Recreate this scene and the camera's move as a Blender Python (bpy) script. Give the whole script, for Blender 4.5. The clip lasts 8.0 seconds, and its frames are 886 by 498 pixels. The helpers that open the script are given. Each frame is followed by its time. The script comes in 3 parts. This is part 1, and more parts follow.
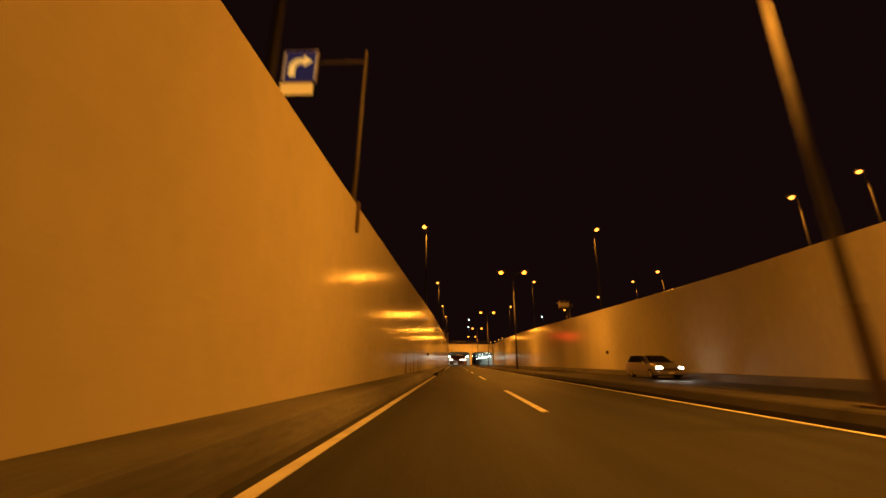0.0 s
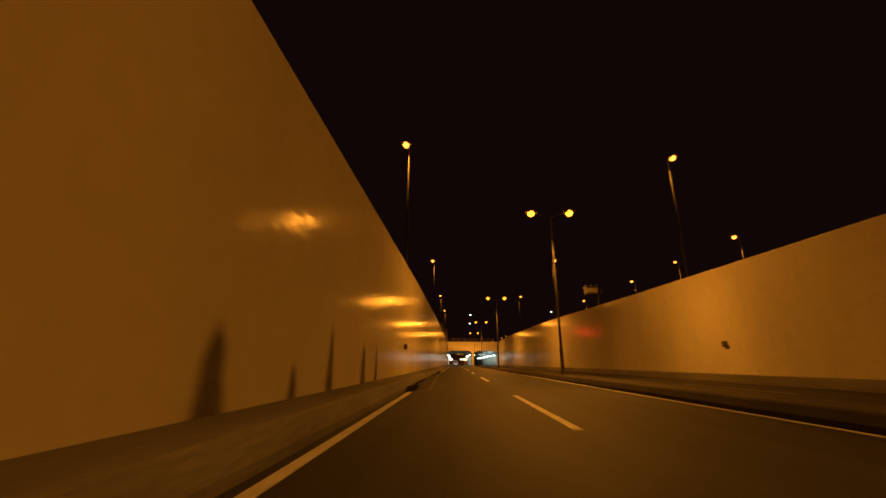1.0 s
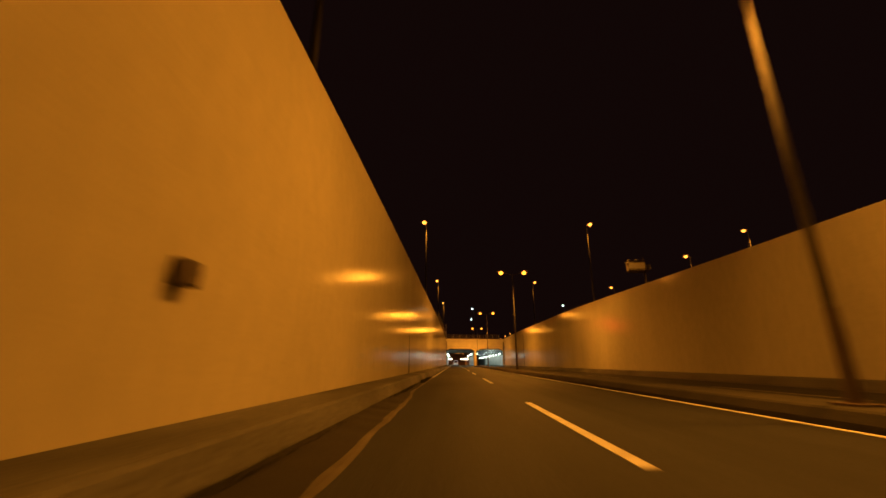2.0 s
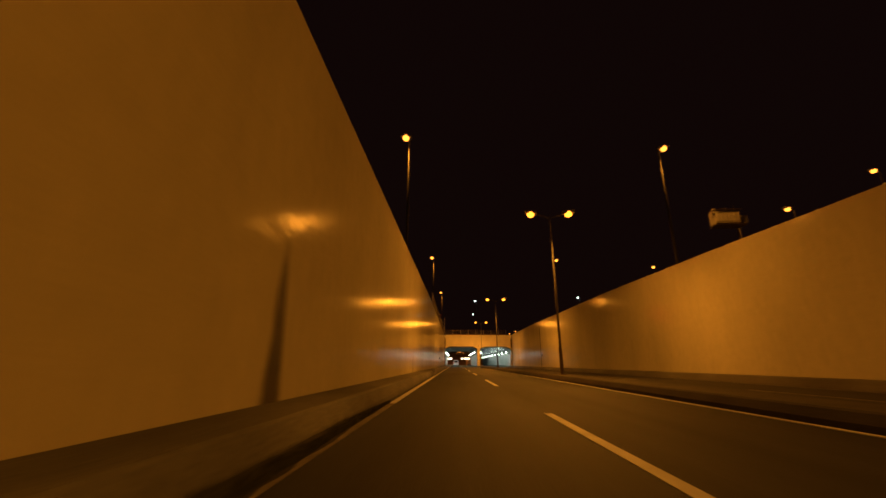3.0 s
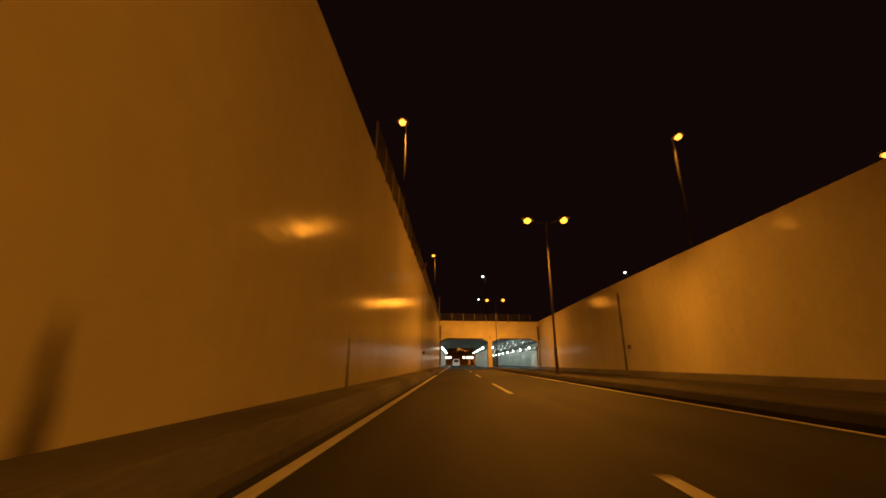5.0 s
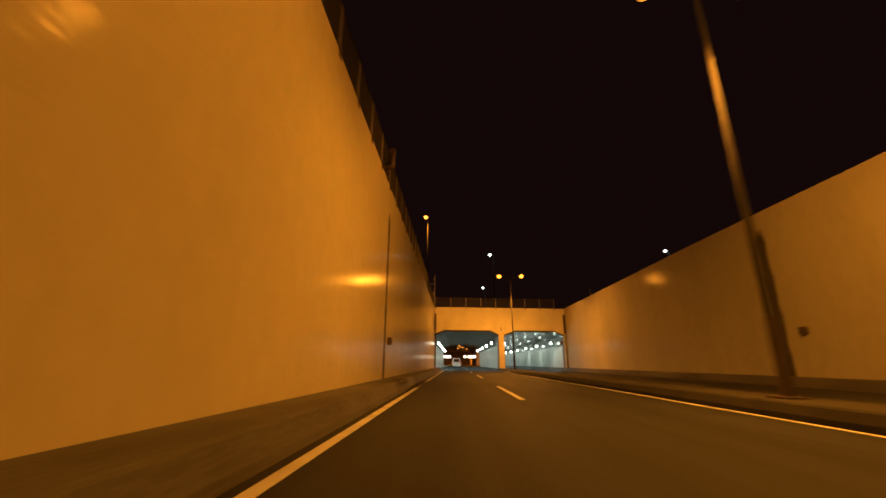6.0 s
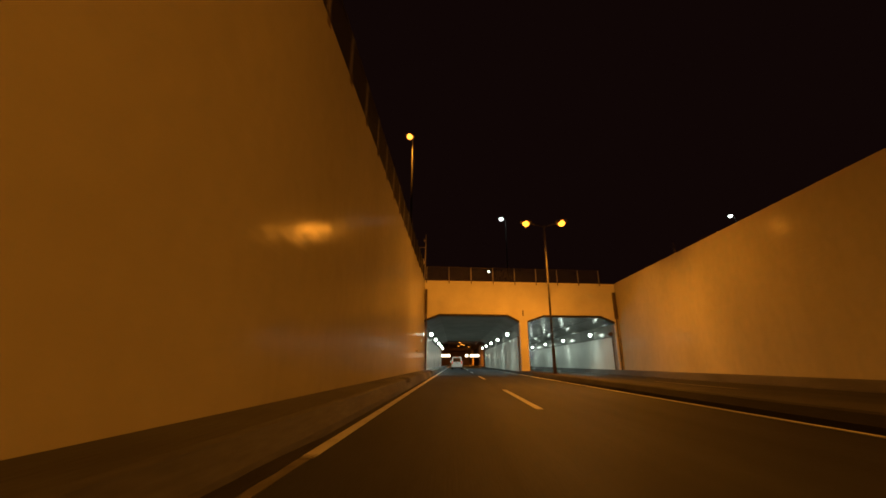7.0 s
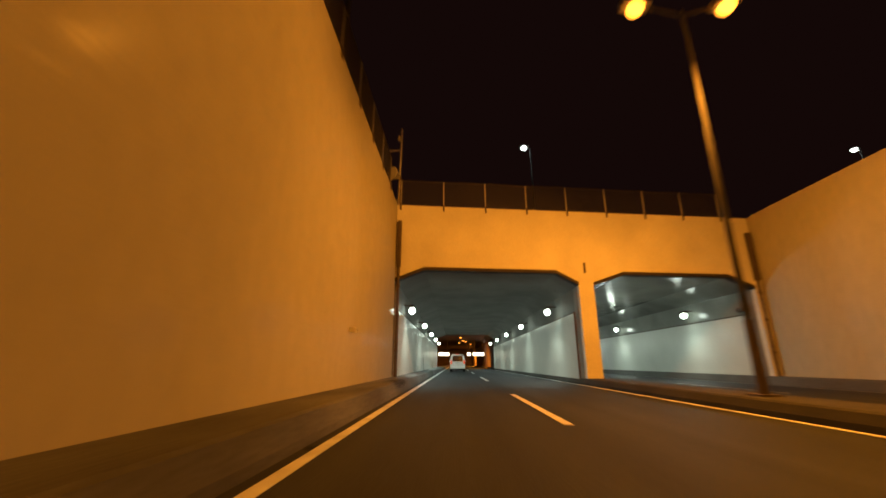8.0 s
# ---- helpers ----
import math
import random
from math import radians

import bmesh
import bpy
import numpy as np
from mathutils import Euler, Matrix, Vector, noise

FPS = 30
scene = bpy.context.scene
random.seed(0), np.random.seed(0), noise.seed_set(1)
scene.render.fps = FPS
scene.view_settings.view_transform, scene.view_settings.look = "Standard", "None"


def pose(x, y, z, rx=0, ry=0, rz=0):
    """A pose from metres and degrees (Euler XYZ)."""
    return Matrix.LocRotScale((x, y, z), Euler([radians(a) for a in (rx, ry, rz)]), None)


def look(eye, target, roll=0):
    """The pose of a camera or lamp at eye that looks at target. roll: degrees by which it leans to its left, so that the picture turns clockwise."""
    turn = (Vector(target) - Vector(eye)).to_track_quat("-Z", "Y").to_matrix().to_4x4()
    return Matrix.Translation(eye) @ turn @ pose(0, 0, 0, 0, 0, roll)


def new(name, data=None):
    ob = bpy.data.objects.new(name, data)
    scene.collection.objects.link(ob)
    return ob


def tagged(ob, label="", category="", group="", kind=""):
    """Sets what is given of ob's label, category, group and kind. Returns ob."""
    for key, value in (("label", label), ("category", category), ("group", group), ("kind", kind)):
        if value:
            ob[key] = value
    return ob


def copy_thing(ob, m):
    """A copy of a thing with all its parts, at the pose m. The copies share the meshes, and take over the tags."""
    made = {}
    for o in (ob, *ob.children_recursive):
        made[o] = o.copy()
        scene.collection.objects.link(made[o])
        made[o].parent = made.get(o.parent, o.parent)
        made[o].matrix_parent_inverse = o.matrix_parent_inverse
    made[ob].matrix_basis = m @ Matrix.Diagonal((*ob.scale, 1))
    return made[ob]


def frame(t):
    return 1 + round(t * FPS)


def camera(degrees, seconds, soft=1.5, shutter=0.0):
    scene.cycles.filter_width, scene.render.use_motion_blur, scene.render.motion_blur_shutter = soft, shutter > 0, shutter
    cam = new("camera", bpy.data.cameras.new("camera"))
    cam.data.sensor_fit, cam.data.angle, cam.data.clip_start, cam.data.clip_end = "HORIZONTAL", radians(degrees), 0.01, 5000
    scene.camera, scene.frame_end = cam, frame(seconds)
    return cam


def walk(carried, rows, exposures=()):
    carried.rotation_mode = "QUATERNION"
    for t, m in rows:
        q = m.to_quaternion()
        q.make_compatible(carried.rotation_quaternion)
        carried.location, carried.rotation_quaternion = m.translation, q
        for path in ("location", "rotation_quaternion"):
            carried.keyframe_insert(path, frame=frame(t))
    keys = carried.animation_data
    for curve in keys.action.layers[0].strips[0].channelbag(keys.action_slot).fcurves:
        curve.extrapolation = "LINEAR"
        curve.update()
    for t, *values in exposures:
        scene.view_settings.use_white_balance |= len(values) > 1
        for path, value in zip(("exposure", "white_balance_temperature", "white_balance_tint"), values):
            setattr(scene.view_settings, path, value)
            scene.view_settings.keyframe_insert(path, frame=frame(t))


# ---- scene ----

# The car drives a straight line along +y; the road is the plane z = 0.
SPEED = 17.5
EYE = 0.92
cam = camera(97.29, 8.0, soft=1.6, shutter=0.4)
PATH = [(k / 2, pose(0, SPEED * k / 2, EYE, 90 + 16.331, -0.05, 1.691)) for k in range(17)]
EXPOSURES = [(0.0, 0.09), (0.5, -0.28), (1.0, -0.24), (1.5, -0.05), (3.0, -0.36), (3.5, -0.08), (4.0, -0.06), (4.5, -0.34), (6.0, 0.05), (6.5, -0.38), (7.0, -0.28), (7.5, 0.02), (8.0, 0.14)]
walk(cam, PATH, EXPOSURES)

# ---- world and exposure ----
world = bpy.data.worlds.new("night_sky")
scene.world = world
world.use_nodes = True
wn = world.node_tree.nodes
wn["Background"].inputs[0].default_value = (0.0058, 0.0022, 0.0019, 1)
wn["Background"].inputs[1].default_value = 1.0
SODIUM = (1.0, 0.325, 0.024)
WHITE_TUBE = (0.84, 1.0, 0.84)
HEAD_WATT = 4350.0
OUTER_WATT = 1450.0
TUBE_WATT = 400.0
STREET_WATT = 1800.0

# ---- plan ----
X_LEFT, X_RIGHT = -2.66, 15.1
Y_BACK, Y_PORTAL, Y_END = -219.0, 157.1, 200.0
Y_FAR = 295.0
SKEW = 0.129
VERGE = 0.365
LEFT_TOP = [(-220, 3.9), (-90, 4.1), (-30, 4.5), (3, 4.86), (9, 5.02), (21, 5.47), (30, 5.87), (37, 6.14), (46, 6.54), (66, 7.03), (85, 7.49), (93, 7.75), (105, 7.92), (125, 8.04), (160, 8.12)]
RIGHT_TOP = [(-220, 4.7), (-90, 4.9), (-20, 5.25), (13, 5.66), (22, 5.7), (36, 6.05), (54, 6.55), (75, 7.25), (92, 7.68), (105, 7.82), (127, 8.12), (160, 8.12)]
X_MEDIAN = 6.36
POLES = [-28.6, 6.4, 41.81, 76.97, 113.13, 148.73]


def level(table, y):
    return float(np.interp(y, [a for a, b in table], [b for a, b in table]))


def portal_y(x):
    return Y_PORTAL + SKEW * (x - X_LEFT)


# ---- materials ----
def material(name, base, rough=0.6, metal=0.0, spots=0.12, scale=1.2, fine=30.0, bump=0.1, tint=None, coat=0.0, stretch=(1, 1, 1), spec=0.5):
    m = bpy.data.materials.new(name)
    m.use_nodes = True
    nt = m.node_tree
    b = nt.nodes["Principled BSDF"]
    tc = nt.nodes.new("ShaderNodeTexCoord")
    mp = nt.nodes.new("ShaderNodeMapping")
    mp.inputs["Scale"].default_value = stretch
    nt.links.new(tc.outputs["Object"], mp.inputs["Vector"])
    big = nt.nodes.new("ShaderNodeTexNoise")
    big.inputs["Scale"].default_value = scale
    big.inputs["Detail"].default_value = 6
    small = nt.nodes.new("ShaderNodeTexNoise")
    small.inputs["Scale"].default_value = fine
    small.inputs["Detail"].default_value = 4
    for n in (big, small):
        nt.links.new(mp.outputs["Vector"], n.inputs["Vector"])
    ramp = nt.nodes.new("ShaderNodeMapRange")
    ramp.inputs["From Min"].default_value, ramp.inputs["From Max"].default_value = 0.3, 0.7
    nt.links.new(big.outputs["Fac"], ramp.inputs["Value"])
    mix = nt.nodes.new("ShaderNodeMix")
    mix.data_type = "RGBA"
    dark = tint or tuple(c * (1 - 2.5 * spots) for c in base)
    mix.inputs["A"].default_value = (*base, 1)
    mix.inputs["B"].default_value = (*[max(0, c) for c in dark], 1)
    nt.links.new(ramp.outputs["Result"], mix.inputs["Factor"])
    grain = nt.nodes.new("ShaderNodeMix")
    grain.data_type, grain.blend_type = "RGBA", "MULTIPLY"
    grain.inputs["Factor"].default_value = min(1, spots * 3)
    nt.links.new(mix.outputs["Result"], grain.inputs["A"])
    nt.links.new(small.outputs["Fac"], grain.inputs["B"])
    nt.links.new(grain.outputs["Result"], b.inputs["Base Color"])
    rr = nt.nodes.new("ShaderNodeMapRange")
    rr.inputs["To Min"].default_value, rr.inputs["To Max"].default_value = max(0.02, rough - 0.25 * min(rough, 0.32)), min(1, rough + 0.08)
    nt.links.new(big.outputs["Fac"], rr.inputs["Value"])
    nt.links.new(rr.outputs["Result"], b.inputs["Roughness"])
    b.inputs["Metallic"].default_value = metal
    b.inputs["Coat Weight"].default_value = coat
    b.inputs["Coat Roughness"].default_value = 0.25
    b.inputs["Specular IOR Level"].default_value = spec
    bp = nt.nodes.new("ShaderNodeBump")
    bp.inputs["Strength"].default_value = bump
    bp.inputs["Distance"].default_value = 0.02
    nt.links.new(small.outputs["Fac"], bp.inputs["Height"])
    nt.links.new(bp.outputs["Normal"], b.inputs["Normal"])
    return m


def glowing(name, colour, strength):
    m = bpy.data.materials.new(name)
    m.use_nodes = True
    nt = m.node_tree
    nt.nodes.remove(nt.nodes["Principled BSDF"])
    e = nt.nodes.new("ShaderNodeEmission")
    e.inputs[0].default_value, e.inputs[1].default_value = (*colour, 1), strength
    nt.links.new(e.outputs[0], nt.nodes["Material Output"].inputs[0])
    return m


ASPHALT = material("asphalt", (0.036, 0.041, 0.052), 0.72, spots=0.16, scale=0.35, fine=60, bump=0.35, stretch=(1, 0.25, 1), spec=0.25)


def wheel_tracks(m):
    """Long streaks along the lanes and fine pale chippings, multiplied into the asphalt."""
    nt = m.node_tree
    b = nt.nodes["Principled BSDF"]
    src = b.inputs["Base Color"].links[0].from_socket
    tc = nt.nodes.new("ShaderNodeTexCoord")
    mp = nt.nodes.new("ShaderNodeMapping")
    mp.inputs["Scale"].default_value = (1.1, 0.02, 1)
    nt.links.new(tc.outputs["Object"], mp.inputs["Vector"])
    nz = nt.nodes.new("ShaderNodeTexNoise")
    nz.inputs["Scale"].default_value, nz.inputs["Detail"].default_value = 1.3, 5
    nt.links.new(mp.outputs["Vector"], nz.inputs["Vector"])
    mr = nt.nodes.new("ShaderNodeMapRange")
    mr.inputs["From Min"].default_value, mr.inputs["From Max"].default_value = 0.3, 0.7
    mr.inputs["To Min"].default_value, mr.inputs["To Max"].default_value = 0.65, 1.35
    nt.links.new(nz.outputs["Fac"], mr.inputs["Value"])
    vo = nt.nodes.new("ShaderNodeTexVoronoi")
    vo.inputs["Scale"].default_value = 45.0
    nt.links.new(tc.outputs["Object"], vo.inputs["Vector"])
    chip = nt.nodes.new("ShaderNodeMapRange")
    chip.inputs["From Min"].default_value, chip.inputs["From Max"].default_value = 0.1, 0.6
    chip.inputs["To Min"].default_value, chip.inputs["To Max"].default_value = 1.5, 0.75
    nt.links.new(vo.outputs["Distance"], chip.inputs["Value"])
    mul = nt.nodes.new("ShaderNodeMath")
    mul.operation = "MULTIPLY"
    nt.links.new(mr.outputs[0], mul.inputs[0])
    nt.links.new(chip.outputs[0], mul.inputs[1])
    mix = nt.nodes.new("ShaderNodeMix")
    mix.data_type, mix.blend_type = "RGBA", "MULTIPLY"
    mix.inputs["Factor"].default_value = 1.0
    nt.links.new(src, mix.inputs["A"])
    nt.links.new(mul.outputs[0], mix.inputs["B"])
    nt.links.new(mix.outputs["Result"], b.inputs["Base Color"])


wheel_tracks(ASPHALT)
# asphalt with a darker base, for the oncoming carriageway
ASPHALT_DARK = material("darker_asphalt", (0.026, 0.027, 0.031), 0.75, spots=0.16, scale=0.35, fine=60, bump=0.35, stretch=(1, 0.25, 1), spec=0.25)
wheel_tracks(ASPHALT_DARK)
PANEL = material("wall_panel", (0.60, 0.57, 0.45), 0.13, spots=0.08, scale=0.22, fine=6, bump=0.05, stretch=(1, 1, 0.3), spec=0.0044)


def waves(m, scale, strength):
    """Uneven coats: broad ripples under the fine relief that break up the sheen."""
    nt = m.node_tree
    b = nt.nodes["Principled BSDF"]
    fine = b.inputs["Normal"].links[0].from_node
    tc = nt.nodes.new("ShaderNodeTexCoord")
    mp = nt.nodes.new("ShaderNodeMapping")
    mp.inputs["Rotation"].default_value = (0.5, 0, 0)
    mp.inputs["Scale"].default_value = (1, 0.6, 1.3)
    nt.links.new(tc.outputs["Object"], mp.inputs["Vector"])
    nz = nt.nodes.new("ShaderNodeTexNoise")
    nz.inputs["Scale"].default_value, nz.inputs["Detail"].default_value = scale, 3
    nz.inputs["Roughness"].default_value = 0.6
    nt.links.new(mp.outputs["Vector"], nz.inputs["Vector"])
    bp = nt.nodes.new("ShaderNodeBump")
    bp.inputs["Strength"].default_value, bp.inputs["Distance"].default_value = strength, 0.05
    nt.links.new(nz.outputs["Fac"], bp.inputs["Height"])
    nt.links.new(bp.outputs["Normal"], fine.inputs["Normal"])


waves(PANEL, 2.0, 0.27)
CONCRETE = material("concrete", (0.36, 0.34, 0.31), 0.8, spots=0.15, scale=0.8, fine=25, bump=0.25)
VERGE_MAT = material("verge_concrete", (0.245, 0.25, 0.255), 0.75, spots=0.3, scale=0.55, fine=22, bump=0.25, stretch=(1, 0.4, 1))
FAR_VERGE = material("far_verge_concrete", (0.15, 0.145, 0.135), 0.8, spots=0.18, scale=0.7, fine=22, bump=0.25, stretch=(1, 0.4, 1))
PORTAL_MAT = material("portal_concrete", (0.86, 0.82, 0.72), 0.7, spots=0.08, scale=0.5, fine=18, bump=0.12)
LINING = material("tunnel_lining", (0.68, 0.70, 0.66), 0.3, spots=0.05, scale=0.4, fine=10, bump=0.03)
SOFFIT = material("tunnel_soffit", (0.23, 0.225, 0.205), 0.72, spots=0.12, scale=0.5, fine=14, bump=0.1)
SOFFIT_GLOSS = material("tunnel_soffit_painted", (0.34, 0.35, 0.32), 0.17, spots=0.12, scale=0.5, fine=14, bump=0.006, spec=0.38)
BROWN = material("brown_concrete", (0.24, 0.16, 0.12), 0.8, spots=0.16, scale=0.5, fine=14, bump=0.2)
# shade under the portal's edge, put into a base colour
EDGE_SHADE = material("opening_edge_shade", (0.055, 0.042, 0.034), 0.8, spots=0.16, scale=1.5, fine=14, bump=0.2)
MEDIAN_MAT = material("dark_median", (0.034, 0.031, 0.027), 0.85, spots=0.2, scale=1.0, fine=20, bump=0.4)
WIRE = material("fence_wire", (0.09, 0.08, 0.07), 0.6, metal=0.4, spots=0.1, scale=2, fine=40, bump=0.0)
PAINT = material("road_paint", (0.82, 0.84, 0.86), 0.6, spots=0.14, scale=3, fine=45, bump=0.2)
WORN_PAINT = material("worn_road_paint", (0.3, 0.28, 0.24), 0.75, spots=0.25, scale=4, fine=45, bump=0.2)
SAND = material("road_sand", (0.12, 0.105, 0.085), 0.9, spots=0.16, scale=3, fine=30, bump=0.3)
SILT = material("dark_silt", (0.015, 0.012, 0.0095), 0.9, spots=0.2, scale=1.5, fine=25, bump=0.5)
STAIN_STREAK = material("stain_streak", (0.10, 0.085, 0.07), 0.7, spots=0.2, scale=3, fine=20, bump=0.1)


def soften(m):
    """The stain or streak thins out to nothing where the mesh attribute 'soft' is 0."""
    nt = m.node_tree
    at = nt.nodes.new("ShaderNodeAttribute")
    at.attribute_name = "soft"
    nz = nt.nodes.new("ShaderNodeTexNoise")
    nz.inputs["Scale"].default_value = 9.0
    nz.inputs["Detail"].default_value = 5
    mul = nt.nodes.new("ShaderNodeMath")
    mul.operation = "MULTIPLY_ADD"
    nt.links.new(nz.outputs["Fac"], mul.inputs[0])
    mul.inputs[1].default_value = 0.7
    mul.inputs[2].default_value = -0.35
    add = nt.nodes.new("ShaderNodeMath")
    add.operation, add.use_clamp = "ADD", True
    nt.links.new(at.outputs["Fac"], add.inputs[0])
    nt.links.new(mul.outputs[0], add.inputs[1])
    lim = nt.nodes.new("ShaderNodeMath")
    lim.operation = "MINIMUM"
    nt.links.new(add.outputs[0], lim.inputs[0])
    half = nt.nodes.new("ShaderNodeMath")
    half.operation, half.use_clamp = "MULTIPLY", True
    nt.links.new(at.outputs["Fac"], half.inputs[0])
    half.inputs[1].default_value = 3.0
    nt.links.new(half.outputs[0], lim.inputs[1])
    nt.links.new(lim.outputs[0], nt.nodes["Principled BSDF"].inputs["Alpha"])


soften(STAIN_STREAK)
STEEL = material("galvanised_steel", (0.42, 0.41, 0.39), 0.5, metal=0.25, spots=0.1, scale=2, fine=40, bump=0.05)
POLE = material("weathered_pole", (0.19, 0.185, 0.175), 0.6, metal=0.1, spots=0.12, scale=2, fine=40, bump=0.05)
# same steel as POLE; its dimmer light is put into the base colour
OUTER_POLE = material("shaded_pole", (0.045, 0.043, 0.04), 0.65, spots=0.12, scale=2, fine=40, bump=0.05)
DARK_STEEL = material("dark_steel", (0.13, 0.10, 0.08), 0.55, metal=0.3, spots=0.1, scale=2, fine=40, bump=0.05)
GRASS = material("dry_verge_grass", (0.06, 0.065, 0.03), 0.9, spots=0.2, scale=3, fine=20, bump=0.3)
EARTH = material("ground_earth", (0.10, 0.09, 0.07), 0.9, spots=0.2, scale=0.2, fine=4, bump=0.3)
SIGN_LIT_BLUE = glowing("lit_sign_blue", (0.16, 0.11, 0.30), 0.12)
SIGN_LIT_PLATE = glowing("lit_sign_plate", (1.0, 0.40, 0.05), 0.8)
SIGN_LIT_WHITE = glowing("lit_sign_white", (1.0, 0.50, 0.10), 0.9)
SIGN_WHITE = material("sign_white", (0.8, 0.78, 0.72), 0.35, spots=0.04, scale=4, fine=40, bump=0.02)
CAR_WHITE = material("white_car_paint", (0.84, 0.83, 0.81), 0.3, spots=0.03, scale=4, fine=60, bump=0.0, coat=0.6)
CAR_SILVER = material("silver_car_paint", (0.36, 0.35, 0.34), 0.3, metal=0.6, spots=0.03, scale=4, fine=60, bump=0.0, coat=0.6)
GLASS_DARK = material("tinted_glass", (0.012, 0.012, 0.014), 0.08, spots=0.02, scale=4, fine=60, bump=0.0)
RUBBER = material("tyre_rubber", (0.02, 0.02, 0.02), 0.8, spots=0.1, scale=8, fine=80, bump=0.1)
LENS_SODIUM = glowing("sodium_lens", (1.0, 0.30, 0.022), 6.5)
LENS_OUTER = glowing("sodium_lens_outer", (1.0, 0.32, 0.035), 5.5)
LENS_WHITE = glowing("white_lens", (0.85, 1.0, 0.95), 10.0)
LENS_TUBE = glowing("tunnel_lens", WHITE_TUBE, 13.0)
LENS_HEAD = glowing("headlight_lens", (1.0, 0.93, 0.75), 25.0)
LENS_TAIL = glowing("tail_lens", (1.0, 0.14, 0.05), 0.7)
LENS_SIGNAL = glowing("signal_lens", (1.0, 0.04, 0.02), 2.0)
LENS_BOARD = glowing("lit_board", (1.0, 0.88, 0.62), 4.0)


# ---- mesh helpers ----
def mesh_object(name, bm, mat, parent=None, label="", smooth=False):
    me = bpy.data.meshes.new(name)
    bmesh.ops.recalc_face_normals(bm, faces=bm.faces[:])
    bm.to_mesh(me)
    bm.free()
    me.materials.append(mat)
    if smooth:
        for p in me.polygons:
            p.use_smooth = True
    ob = new(name, me)
    if parent is not None:
        ob.parent = parent
    if label:
        ob["label"] = label
    return ob


def part(name, bm, mat, parent, label="", smooth=False):
    return mesh_object(name, bm, mat, parent, label, smooth)


def thing(name, m, label, category, group=""):
    e = new(name)
    e.matrix_basis = m
    return tagged(e, label, category, group)


def box(x0, x1, y0, y1, z0, z1, bm=None, bevel=0.0):
    own = bmesh.new()
    bmesh.ops.create_cube(own, size=1.0)
    for v in own.verts:
        v.co = Vector(((x0 + x1) / 2 + v.co.x * (x1 - x0), (y0 + y1) / 2 + v.co.y * (y1 - y0), (z0 + z1) / 2 + v.co.z * (z1 - z0)))
    if bevel:
        bmesh.ops.bevel(own, geom=own.edges[:], offset=bevel, segments=2, affect="EDGES", profile=0.6)
    if bm is None:
        return own
    me = bpy.data.meshes.new("tmp")
    own.to_mesh(me)
    own.free()
    bm.from_mesh(me)
    bpy.data.meshes.remove(me)
    return bm


def rod(a, b, r0, r1=None, n=12, bm=None):
    """A tapered round bar from a to b."""
    bm = bm or bmesh.new()
    a, b = Vector(a), Vector(b)
    d = b - a
    turn = d.to_track_quat("Z", "Y").to_matrix().to_4x4()
    bmesh.ops.create_cone(bm, cap_ends=True, segments=n, radius1=r0, radius2=r0 if r1 is None else r1, depth=d.length, matrix=Matrix.Translation((a + b) / 2) @ turn)
    return bm


def strip(sections, closed=False):
    """A skin over rows of points of equal length."""
    bm = bmesh.new()
    rows = [[bm.verts.new(p) for p in row] for row in sections]
    n = len(rows[0])
    for a, b in zip(rows, rows[1:]):
        for i in range(n if closed else n - 1):
            j = (i + 1) % n
            bm.faces.new((a[i], a[j], b[j], b[i]))
    if closed:
        bm.faces.new(rows[0])
        bm.faces.new(rows[-1][::-1])
    return bm


def prism(outline, y0, y1):
    """An outline of (x, z) points, drawn out along y."""
    return strip([[(x, y0, z) for x, z in outline], [(x, y1, z) for x, z in outline]], closed=True)


def structure(ob, label="", category=""):
    return tagged(ob, label, category, kind="structure")


# ---- ground, road, verges ----
def y_steps(a, b, d):
    n = max(1, int(round((b - a) / d)))
    return [a + (b - a) * i / n for i in range(n + 1)]


rows = [[(-2.0, y, 0.0), (1.8, y, 0.015), (5.8, y, 0.0)] for y in y_steps(-220, 700, 20)]
structure(mesh_object("road", strip(rows), ASPHALT), "dark worn asphalt carriageway with two lanes", "road")
rows = [[(6.9, y, 0.0), (10.4, y, 0.015), (14.7, y, 0.0)] for y in y_steps(-220, 700, 20)]
structure(mesh_object("road_oncoming", strip(rows), ASPHALT_DARK), "dark asphalt carriageway for oncoming traffic", "road")

rows = [[(-1.7, y, -0.1), (-1.73, y, 0.1), (-1.82, y, VERGE - 0.03), (-1.87, y, VERGE - 0.005), (-2.95, y, VERGE + 0.01), (-2.95, y, -0.1)] for y in y_steps(-220, Y_FAR, 10)]
verge = structure(mesh_object("verge_left", strip(rows, True), VERGE_MAT), "raised concrete verge with a battered kerb at the wall", "verge")
rows = [[(5.68, y, -0.1), (5.7, y, 0.1), (5.77, y, 0.25), (5.82, y, 0.28), (6.96, y, 0.28), (7.01, y, 0.25), (7.08, y, 0.1), (7.1, y, -0.1)] for y in y_steps(-220, Y_FAR, 10)]
structure(mesh_object("median_kerb", strip(rows, True), MEDIAN_MAT), "raised dark median between the carriageways", "median")
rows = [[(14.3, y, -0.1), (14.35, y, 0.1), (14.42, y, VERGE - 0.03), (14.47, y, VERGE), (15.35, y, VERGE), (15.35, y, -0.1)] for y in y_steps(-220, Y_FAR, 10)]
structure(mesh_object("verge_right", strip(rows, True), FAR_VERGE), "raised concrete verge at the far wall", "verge")


